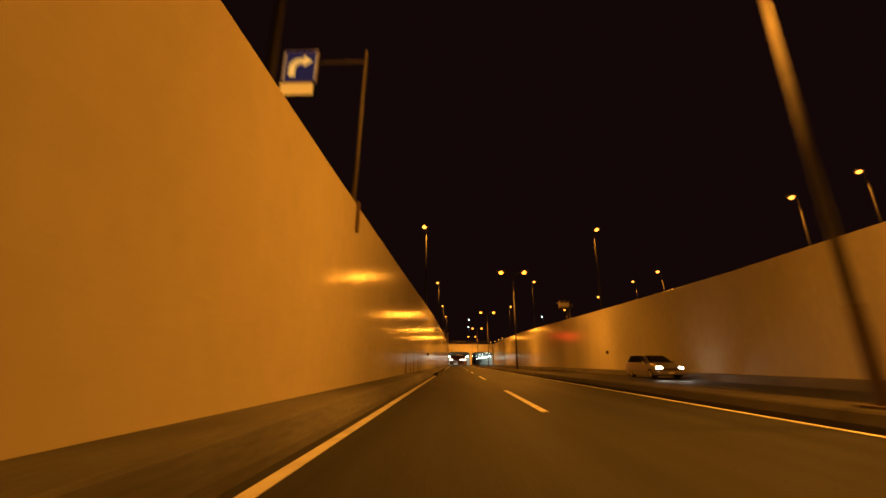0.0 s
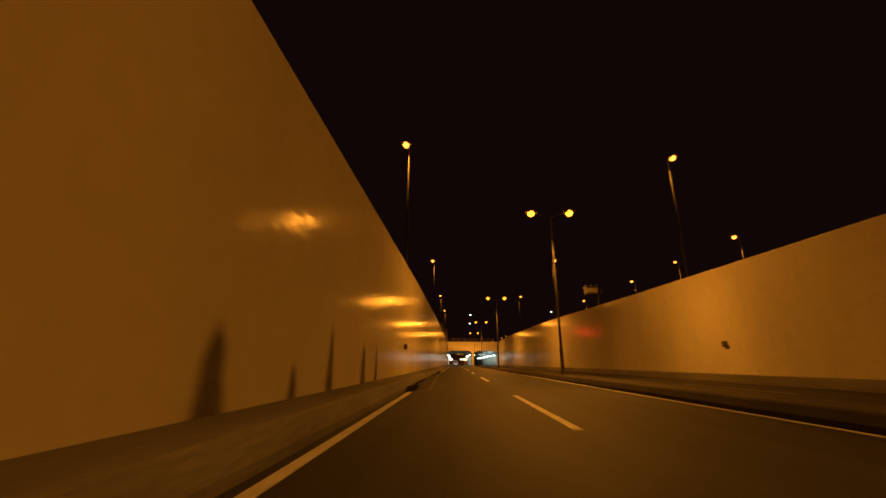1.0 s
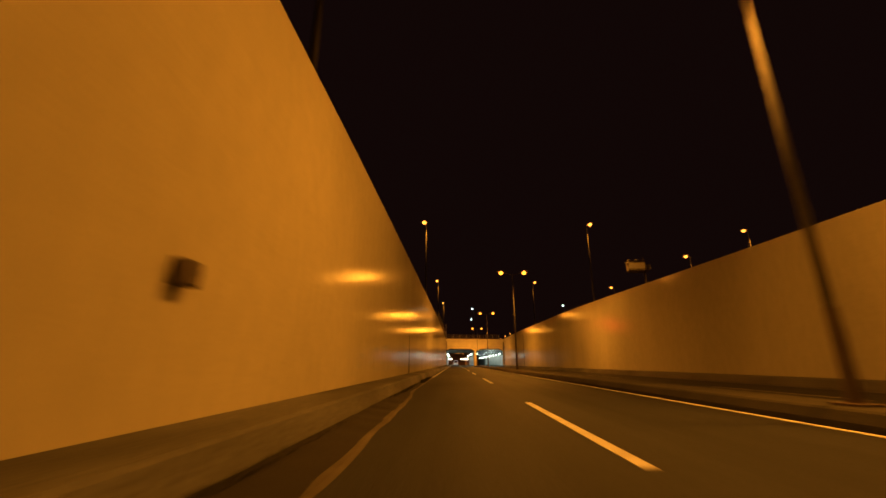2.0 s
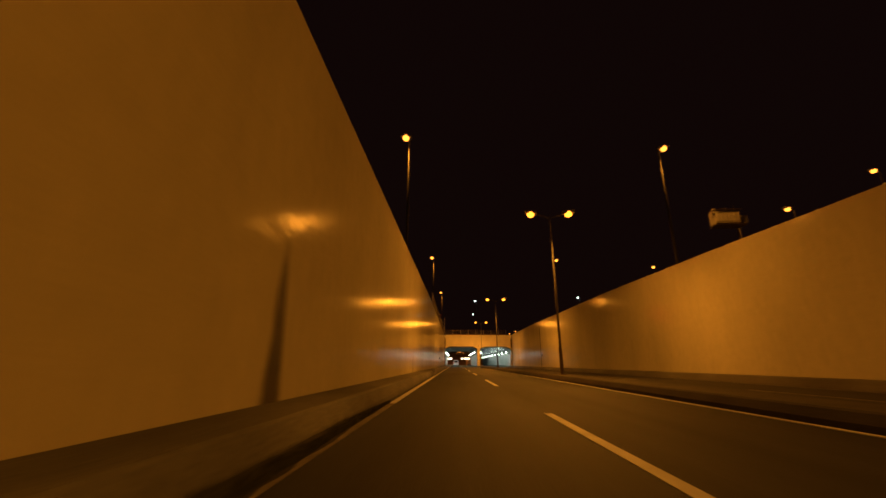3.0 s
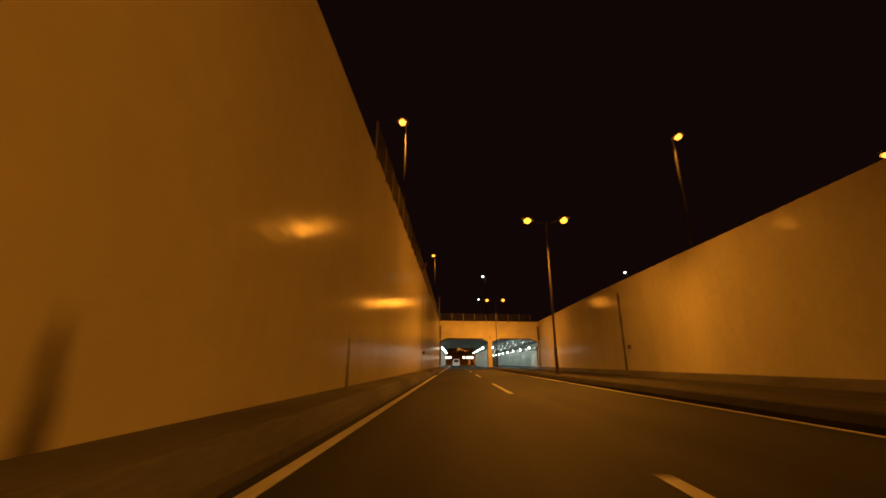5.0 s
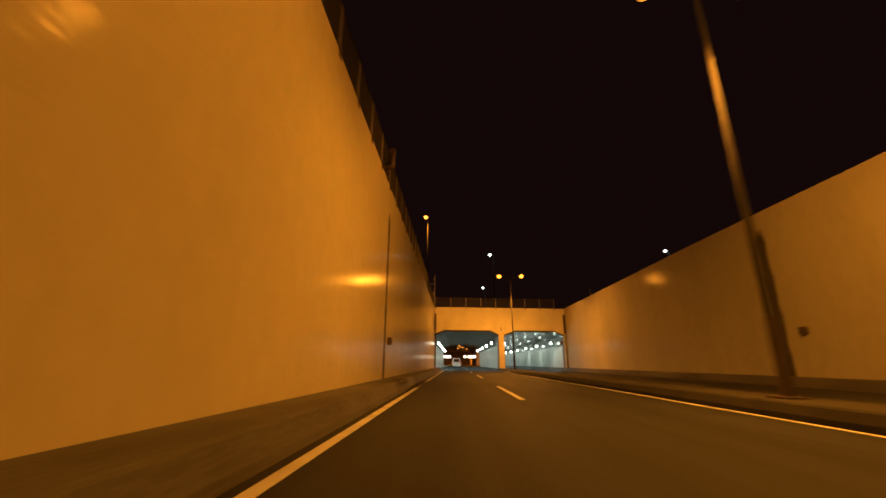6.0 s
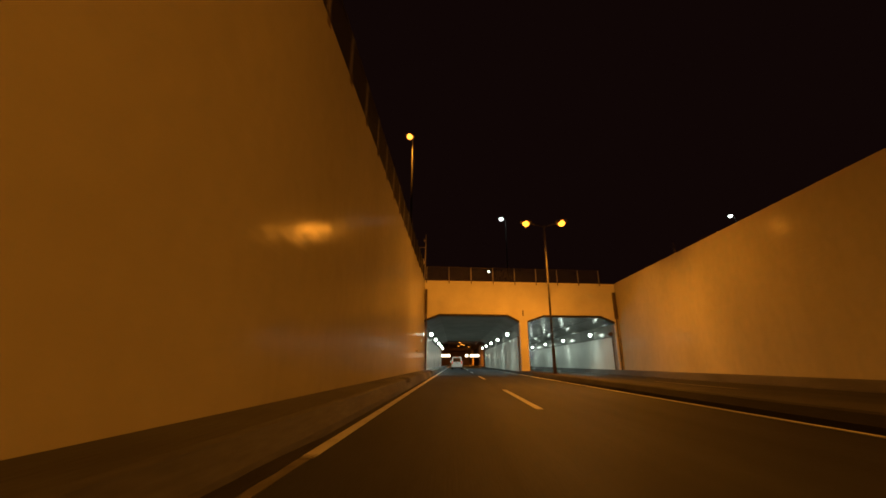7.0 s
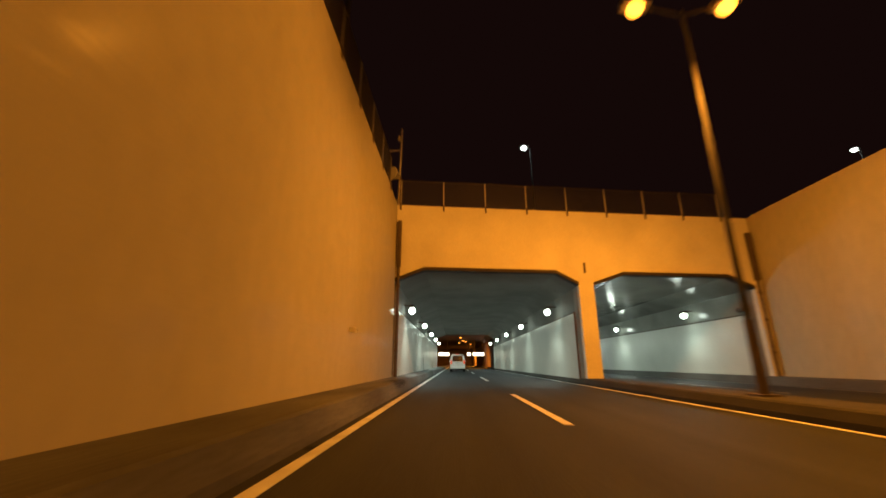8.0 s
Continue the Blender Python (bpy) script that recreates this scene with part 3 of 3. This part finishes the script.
# ---- portal fittings ----
def downpipe(x, z0, z1, w):
    t = thing("drain_channel", pose(x, portal_y(x), 0), "dark rusty steel drain channel in the portal corner", "drain channel", "channels at the portal")
    bm = box(-w / 2, w / 2, -0.16, -0.003, z0, z1, bevel=0.02)
    part("cover", bm, DARK_STEEL, t)
    part("pipe", rod((0, -0.07, VERGE), (0, -0.07, z0 + 0.05), 0.06, 0.06, 12), DARK_STEEL, t)
    for z in (1.4, 2.9, 4.2):
        part("clamp", box(-0.09, 0.09, -0.15, -0.003, z, z + 0.05), DARK_STEEL, t)
    return t


downpipe(X_LEFT + 0.15, 5.1, 7.3, 0.18)
downpipe(X_RIGHT - 0.18, 4.85, 7.3, 0.27)
t = thing("portal_marker", pose(6.18, portal_y(6.18), 5.28), "small dark steel marker plate above the pillar", "marker")
part("plate", box(-0.05, 0.05, -0.06, -0.003, -0.25, 0.25, bevel=0.008), DARK_STEEL, t)


def portal_mast():
    x, y = X_LEFT - 0.1, Y_PORTAL + 0.75
    t = thing("camera_mast", pose(x, y, 8.1) @ Matrix.Scale(0.91, 4), "slim grey steel mast with a round horn and side arm", "mast")
    part("pole", rod((0, 0, 0), (0.1, 0, 5.1), 0.06, 0.045, 12), SIGN_WHITE, t, "", True)
    part("arm", rod((0.07, 0, 3.7), (-0.75, -0.1, 3.62), 0.03, 0.03, 8), SIGN_WHITE, t)
    horn = part("horn", rod((0.0, -0.05, 2.0), (-0.3, -0.5, 2.0), 0.1, 0.36, 18), SIGN_WHITE, t, "round grey horn loudspeaker")
    part("rim", rod((-0.3, -0.5, 2.0), (-0.33, -0.54, 2.0), 0.39, 0.38, 18), SIGN_WHITE, horn)
    part("clamp", box(-0.02, 0.14, -0.09, 0.09, 1.9, 2.1, bevel=0.01), DARK_STEEL, t)
    part("bulb", rod((-0.05, -0.05, 4.3), (-0.05, -0.05, 4.6), 0.08, 0.06), SIGN_WHITE, t)
    return t


portal_mast()
t = thing("fence_post", pose(X_RIGHT + 0.16, 148.9, level(RIGHT_TOP, 148.9) + 0.06), "thin pale steel post on the far wall", "post")
part("pole", rod((0, 0, 0), (0, 0, 0.8), 0.026, 0.022, 10), STEEL, t)
part("foot", box(-0.1, 0.1, -0.1, 0.1, -0.03, 0.03, bevel=0.008), STEEL, t)
t = thing("tunnel_camera", pose(14.5, 160.2, 3.54), "dark round fixture on the tunnel wall", "camera")
part("body", rod((0, -0.25, 0), (0, 0.25, 0), 0.18, 0.14, 16), DARK_STEEL, t)
part("bracket", box(0.0, 0.27, -0.05, 0.05, 0.05, 0.12), DARK_STEEL, t)


# ---- direction sign over the wall ----
def arrow_mesh():
    """A bent arrow: up, round and to the right, 12 mm thick."""
    pts_o, pts_i = [], []
    for i in range(9):
        a = math.pi - i / 8 * math.pi / 2
        pts_o.append((0.12 + 0.42 * math.cos(a), 0.0 + 0.42 * math.sin(a)))
        pts_i.append((0.12 + 0.2 * math.cos(a), 0.0 + 0.2 * math.sin(a)))
    left = [(-0.3, -0.38)] + pts_o + [(0.2, 0.42)]
    right = [(-0.08, -0.38)] + pts_i + [(0.2, 0.2)]
    bm = strip([[(x, -0.006, z) for x, z in pair] + [(x, 0.006, z) for x, z in pair[::-1]] for pair in zip(left, right)], True)
    tip = prism([(0.2, 0.56), (0.5, 0.31), (0.2, 0.06)], -0.006, 0.006)
    me = bpy.data.meshes.new("tmp")
    tip.to_mesh(me)
    tip.free()
    bm.from_mesh(me)
    bpy.data.meshes.remove(me)
    return bm


def direction_sign():
    t = thing("direction_sign", pose(-2.79, 9.9, 5.06) @ Matrix.Scale(0.79, 4), "blue sign with a white bent arrow on a steel pole", "road sign")
    part("pole", rod((0, 0, 0), (0.15, 0, 6.6), 0.09, 0.06, 14), POLE, t, "", True)
    part("arm", rod((0.13, 0, 6.1), (-3.0, 0, 6.1), 0.045, 0.035, 10), POLE, t)
    board = part("board", box(-3.1, -1.72, -0.12, -0.03, 5.12, 6.6, bevel=0.015), STEEL, t, "steel sign case")
    part("face", box(-3.06, -1.76, -0.128, -0.122, 5.16, 6.56), SIGN_LIT_BLUE, board, "lit blue sign face")
    for x in (-3.02, -1.8):
        for k in range(8):
            part("lamp_dot", box(x - 0.025, x + 0.025, -0.14, -0.13, 5.25 + 0.16 * k, 5.32 + 0.16 * k), SIGN_LIT_WHITE, board)
    a = part("arrow", arrow_mesh(), SIGN_LIT_WHITE, board, "lit white bent arrow")
    a.location = (-2.5, -0.14, 5.78)
    a.scale = (1.12, 1, 1.02)
    part("sub_plate", box(-3.1, -1.85, -0.12, -0.03, 4.62, 5.08, bevel=0.01), SIGN_LIT_PLATE, t, "pale lit blank plate under the board")
    part("bracket", box(-0.12, 0.26, -0.12, 0.12, -0.9, 0.16, bevel=0.03), DARK_STEEL, t)
    return t


direction_sign()


# ---- message sign above the far wall ----
def message_sign():
    """A ribbed cabinet with a hood, roof vents, a service walkway and a control box, on one post."""
    t = thing("message_sign", pose(23.8, 85.1, level(RIGHT_TOP, 85) - 0.26), "pale boxy message sign cabinet on a steel post", "sign")
    part("post", rod((1.0, 0.3, 0), (1.0, 0.3, 6.75), 0.13, 0.11, 14), DARK_STEEL, t)
    cab = part("cabinet", box(-1.25, 0.85, -0.42, 0.42, 5.22, 6.38, bevel=0.05), SIGN_WHITE, t, "pale steel cabinet")
    for k in range(6):
        x = -1.05 + 0.36 * k
        part("rib", box(x - 0.025, x + 0.025, -0.46, -0.415, 5.3, 6.3, bevel=0.008), SIGN_WHITE, cab)
    part("hood", box(-1.28, 0.88, -0.7, 0.42, 6.4, 6.46, bevel=0.02), DARK_STEEL, cab, "dark hood over the face")
    part("lower_edge", box(-1.2, 0.8, -0.5, -0.425, 5.2, 5.27, bevel=0.01), DARK_STEEL, cab)
    part("walkway", box(-1.35, 1.15, -0.6, 0.45, 5.02, 5.09, bevel=0.02), DARK_STEEL, t)
    part("rail", rod((-1.3, -0.58, 5.35), (1.1, -0.58, 5.35), 0.025, 0.025, 8), DARK_STEEL, t)
    for x in (-1.3, -0.1, 1.1):
        part("rail_post", rod((x, -0.58, 5.08), (x, -0.58, 5.37), 0.02, 0.02, 8), DARK_STEEL, t)
    for x in (-1.0, -0.05):
        cap = part("vent", rod((x, 0, 6.45), (x, 0, 6.62), 0.15, 0.15, 14), SIGN_WHITE, t, "round roof vent")
        part("cap", rod((x, 0, 6.62), (x, 0, 6.7), 0.24, 0.17, 14), SIGN_WHITE, cap)
    part("beam", box(0.8, 1.05, 0.15, 0.42, 5.6, 5.8, bevel=0.02), STEEL, t)
    part("lamp_arm", rod((-1.22, -0.3, 6.2), (-1.5, -0.45, 6.16), 0.025, 0.025, 8), DARK_STEEL, t)
    part("lamp", rod((-1.66, -0.5, 6.16), (-1.42, -0.42, 6.16), 0.11, 0.15, 12), SIGN_WHITE, t, "small pale lamp")
    side = part("control_box", box(1.13, 1.75, 0.0, 0.48, 5.4, 6.1, bevel=0.04), STEEL, t, "grey control box")
    part("door", box(1.18, 1.7, -0.025, 0.0, 5.45, 6.05, bevel=0.008), STEEL, side)
    part("aerial", rod((1.0, 0.3, 6.7), (1.0, 0.3, 7.1), 0.03, 0.02, 8), DARK_STEEL, t)
    return t


message_sign()


# ---- vehicles ----
def shell(rows, mat, name, parent, label=""):
    bm = strip(rows, True)
    bmesh.ops.bevel(bm, geom=[e for e in bm.edges if e.calc_face_angle(0) > 0.5], offset=0.04, segments=2, affect="EDGES")
    return part(name, bm, mat, parent, label, False)


def wheel(parent, x, y, r=0.3, w=0.2):
    tyre = part("wheel", rod((x - w / 2, y, r), (x + w / 2, y, r), r, r, 22), RUBBER, parent, "black rubber tyre")
    s = 1 if x > 0 else -1
    a, b = sorted((x + s * (w / 2 - 0.02), x + s * (w / 2 + 0.01)))
    part("rim", rod((a, y, r), (b, y, r), r * 0.62, r * 0.62, 14), STEEL, tyre)


def van(m):
    """A boxy van seen from behind: local +y is its front."""
    t = thing("van", m, "white boxy minivan with dark rear window in the lane", "van")
    def ring(y, w, z0, z1, wt):
        return [(-w, y, z0), (-w - 0.02, y, z0 + 0.45), (-w, y, 1.02), (-wt, y, z1 - 0.08), (-wt + 0.12, y, z1), (wt - 0.12, y, z1), (wt, y, z1 - 0.08), (w, y, 1.02), (w + 0.02, y, z0 + 0.45), (w, y, z0)]
    rows = [ring(0.0, 0.8, 0.4, 1.78, 0.66), ring(0.12, 0.84, 0.3, 1.88, 0.7), ring(1.2, 0.86, 0.28, 1.92, 0.72), ring(3.0, 0.86, 0.28, 1.88, 0.7), ring(3.35, 0.85, 0.28, 1.62, 0.7), ring(3.9, 0.84, 0.28, 1.1, 0.76), ring(4.4, 0.78, 0.35, 0.95, 0.7)]
    shell(rows, CAR_WHITE, "body", t, "white painted body")
    bm = strip([[(-0.6, -0.012, 1.1), (-0.54, 0.0, 1.72), (0.54, 0.0, 1.72), (0.6, -0.012, 1.1)], [(-0.6, 0.05, 1.1), (-0.54, 0.06, 1.72), (0.54, 0.06, 1.72), (0.6, 0.05, 1.1)]], True)
    part("rear_window", bm, GLASS_DARK, t, "dark tinted rear window")
    part("bumper", box(-0.84, 0.84, -0.09, 0.15, 0.32, 0.58, bevel=0.05), CAR_WHITE, t)
    part("under_tray", box(-0.72, 0.72, 0.1, 4.2, 0.2, 0.34), RUBBER, t)
    part("number_plate", box(-0.165, 0.165, -0.035, 0.0, 0.68, 0.85, bevel=0.004), SIGN_WHITE, t, "pale blank number plate")
    part("handle", box(-0.25, 0.25, -0.03, 0.01, 0.92, 0.98, bevel=0.01), STEEL, t)
    for s in (-1, 1):
        a, b = sorted((s * 0.64, s * 0.83))
        part("tail_light", box(a, b, -0.03, 0.12, 0.82, 1.22, bevel=0.02), LENS_TAIL, t, "glowing red tail light")
        a, b = sorted((s * 0.855, s * 0.885))
        part("side_window", box(a - 0.09 * max(0, s), b + 0.09 * max(0, -s), 0.5, 3.1, 1.1, 1.62, bevel=0.01), GLASS_DARK, t)
        a, b = sorted((s * 0.86, s * 1.02))
        part("mirror", box(a, b, 3.15, 3.3, 1.05, 1.22, bevel=0.03), CAR_WHITE, t)
        wheel(t, s * 0.74, 0.75)
        wheel(t, s * 0.74, 3.45)
    part("roof_lamp", box(-0.2, 0.2, 0.06, 0.16, 1.86, 1.92, bevel=0.015), LENS_TAIL, t, "glowing high brake light")
    return t


van(pose(0.3, 186.0, 0.02))


def estate_car(m):
    """An estate car: local -y is its front."""
    t = thing("car", m, "silver estate car with headlights on, oncoming lane", "car")
    def ring(y, w, z0, zb, z1, wt):
        return [(-w, y, z0), (-w - 0.02, y, z0 + 0.3), (-w, y, zb), (-wt, y, z1 - 0.04), (-wt + 0.1, y, z1), (wt - 0.1, y, z1), (wt, y, z1 - 0.04), (w, y, zb), (w + 0.02, y, z0 + 0.3), (w, y, z0)]
    rows = [ring(-2.2, 0.66, 0.3, 0.62, 0.7, 0.6), ring(-2.0, 0.8, 0.22, 0.72, 0.8, 0.7), ring(-1.1, 0.84, 0.2, 0.86, 0.95, 0.74), ring(-0.35, 0.85, 0.2, 0.92, 1.38, 0.62), ring(0.2, 0.85, 0.2, 0.93, 1.46, 0.62), ring(1.7, 0.85, 0.2, 0.94, 1.44, 0.62), ring(2.2, 0.8, 0.3, 0.9, 1.05, 0.7)]
    shell(rows, CAR_SILVER, "body", t, "silver painted body")
    bm = strip([[(-0.66, -1.12, 0.985), (0.66, -1.12, 0.985)], [(-0.54, -0.4, 1.385), (0.54, -0.4, 1.385)]])
    bmesh.ops.solidify(bm, geom=bm.faces[:], thickness=0.02)
    part("windscreen", bm, GLASS_DARK, t, "dark windscreen")
    for s in (-1, 1):
        bm = strip([[(s * 0.858, -0.95, 0.95), (s * 0.655, -0.3, 1.37)], [(s * 0.862, 0.5, 0.97), (s * 0.655, 0.5, 1.41)], [(s * 0.862, 1.8, 0.98), (s * 0.655, 1.6, 1.4)]])
        bmesh.ops.solidify(bm, geom=bm.faces[:], thickness=0.015)
        part("side_window", bm, GLASS_DARK, t)
        a, b = sorted((s * 0.46, s * 0.76))
        part("headlight", box(a, b, -2.2, -2.02, 0.56, 0.72, bevel=0.04), LENS_HEAD, t, "glowing white headlight")
        a, b = sorted((s * 0.86, s * 1.0))
        part("mirror", box(a, b, -0.85, -0.7, 0.92, 1.05, bevel=0.03), CAR_SILVER, t)
        wheel(t, s * 0.76, -1.35)
        wheel(t, s * 0.76, 1.35)
    part("grille", box(-0.4, 0.4, -2.23, -2.15, 0.48, 0.64, bevel=0.02), DARK_STEEL, t)
    part("bumper", box(-0.78, 0.78, -2.24, -2.0, 0.25, 0.44, bevel=0.05), CAR_SILVER, t)
    part("number_plate", box(-0.165, 0.165, -2.26, -2.23, 0.3, 0.42), SIGN_WHITE, t, "pale blank number plate")
    return t


estate_car(pose(12.9, 27.0, 0.02))
for x in (12.3, 13.5):
    light("headlight_beam", (x, 24.7, 0.64), 60, (1.0, 0.92, 0.75), 0.06, "SPOT", 70, (-0.05, -1, -0.06))


# ---- weeds and dirt along the kerb ----
def weeds(name, y0, y1, x, spread, count, tall, seed):
    rng = random.Random(seed)
    bm = bmesh.new()
    for i in range(count):
        y = y0 + (y1 - y0) * rng.random()
        edge_f = min(1, (y - y0) / 1.5, (y1 - y) / 6.0)
        xx = x + spread * (rng.random() - 0.5) * (0.4 + 0.6 * edge_f)
        h = tall * (0.35 + 0.65 * rng.random()) * (0.3 + 0.7 * edge_f)
        a = rng.random() * math.tau
        lx, ly = math.cos(a) * h * 0.5, math.sin(a) * h * 0.5
        wx, wy = math.cos(a + 1.57) * 0.012, math.sin(a + 1.57) * 0.012
        p = [bm.verts.new(q) for q in ((xx - wx, y - wy, 0.0), (xx + wx, y + wy, 0.0), (xx + lx * 0.4 + wx * 0.8, y + ly * 0.4 + wy * 0.8, h * 0.65), (xx + lx * 0.4 - wx * 0.8, y + ly * 0.4 - wy * 0.8, h * 0.65), (xx + lx, y + ly, h))]
        bm.faces.new((p[0], p[1], p[2], p[3]))
        bm.faces.new((p[3], p[2], p[4]))
    return tagged(mesh_object(name, bm, GRASS), "dark ragged weeds growing along the kerb", "weeds", kind="stuff")


weeds("weeds", 31.2, 33.9, -1.51, 0.42, 2400, 0.34, 3)
weeds("weeds", 33.3, 44.3, -1.66, 0.14, 1800, 0.15, 5)
weeds("weeds", 44.3, 56.3, -1.64, 0.12, 1400, 0.12, 7)
weeds("weeds", 54.3, 58.3, -1.58, 0.26, 2200, 0.26, 4)
weeds("weeds", 57.3, 62.7, -1.61, 0.18, 1900, 0.18, 6)


def dirt(y0, y1, x, reach, seed, mat, name, height, label):
    """A bank against the kerb at x whose foot reaches out over the road, with ragged edges."""
    rows = []
    for i in range(61):
        f = i / 60
        y = y0 + (y1 - y0) * f
        k = min(1.0, f * 14, (1 - f) * 4) ** 0.7
        n = noise.noise((y * 0.6, seed, 0)) * 0.12 + noise.noise((y * 2.3, seed, 4)) * 0.06
        w = (reach(f) + n) * k
        h = height * k * (1 + 2 * n)
        rows.append([(x - 0.12, y, -0.02), (x - 0.1, y, h), (x + w * 0.3, y, h * 0.75), (x + w * 0.7, y, h * 0.35), (x + w * 0.93, y, 0.017), (x + w + 0.02, y, 0.0)])
    return tagged(mesh_object(name, strip(rows), mat), label, "dirt", kind="stuff")


dirt(30.9, 52.3, -1.7, lambda f: 0.88 - 0.55 * f, 1.0, SAND, "sand_fringe", 0.02, "pale sandy fringe beside the dirt")
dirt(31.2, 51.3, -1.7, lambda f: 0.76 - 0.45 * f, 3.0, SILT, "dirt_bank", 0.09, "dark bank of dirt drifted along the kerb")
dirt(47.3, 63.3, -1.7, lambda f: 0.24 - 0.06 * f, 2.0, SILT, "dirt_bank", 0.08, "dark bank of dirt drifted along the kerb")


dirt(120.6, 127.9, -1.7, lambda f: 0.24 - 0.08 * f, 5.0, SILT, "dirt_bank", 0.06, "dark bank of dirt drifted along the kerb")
weeds("weeds", 119.0, 120.2, -1.64, 0.1, 260, 0.09, 11)
weeds("weeds", 121.4, 127.4, -1.66, 0.08, 700, 0.08, 12)


def kerb_stain(y0, y1, seed):
    """A sooty stain that runs over the edge of the raised verge."""
    prof = ((-1.725, 0.12), (-1.772, 0.25), (-1.818, VERGE - 0.022), (-1.88, VERGE + 0.002), (-2.06, VERGE + 0.006), (-2.28, VERGE + 0.009))
    n = 17
    bm = bmesh.new()
    grid, soft = [], []
    for i in range(n):
        f = i / (n - 1)
        y = y0 + (y1 - y0) * f
        grid.append([bm.verts.new((x + 0.004, y, z + 0.004)) for x, z in prof])
        for k in range(len(prof)):
            side = (0.0, 0.6, 1.0, 0.8, 0.45, 0.0)[k]
            soft.append(side * math.sin(math.pi * f) * (0.75 + 0.5 * noise.noise((y * 1.3, k * 0.7, seed))))
    for a, b in zip(grid, grid[1:]):
        for k in range(len(prof) - 1):
            bm.faces.new((a[k], a[k + 1], b[k + 1], b[k]))
    ob = part("stain", bm, STAIN_STREAK, verge, "dark soot stain on the kerb edge")
    at = ob.data.attributes.new("soft", "FLOAT", "POINT")
    at.data.foreach_set("value", soft)
    return ob


for y0, y1, seed in ((84.0, 89.5, 1.0), (117.2, 121.0, 2.0), (137.0, 139.2, 3.0), (152.0, 155.0, 4.0)):
    kerb_stain(y0, y1, seed)


def debris(y, size, seed):
    """A flattened scrap of rubber lying at the foot of the kerb."""
    bm = bmesh.new()
    bmesh.ops.create_icosphere(bm, subdivisions=2, radius=1.0)
    for v in bm.verts:
        k = 1 + 0.45 * noise.noise(v.co * 1.7 + Vector((seed, 0, 0)))
        v.co = Vector((v.co.x * size * k, v.co.y * size * 1.6 * k, max(-0.2, v.co.z) * size * 0.35 * k))
    t = tagged(mesh_object("tyre_scrap", bm, RUBBER, smooth=True), "torn dark scrap of tyre rubber at the foot of the kerb", "debris")
    t.matrix_basis = pose(-1.64, y, 0.2 * size * 0.35 + 0.004, 0, 0, 20 * seed)
    return t


debris(144.8, 0.06, 1.0)
debris(72.2, 0.05, 2.0)
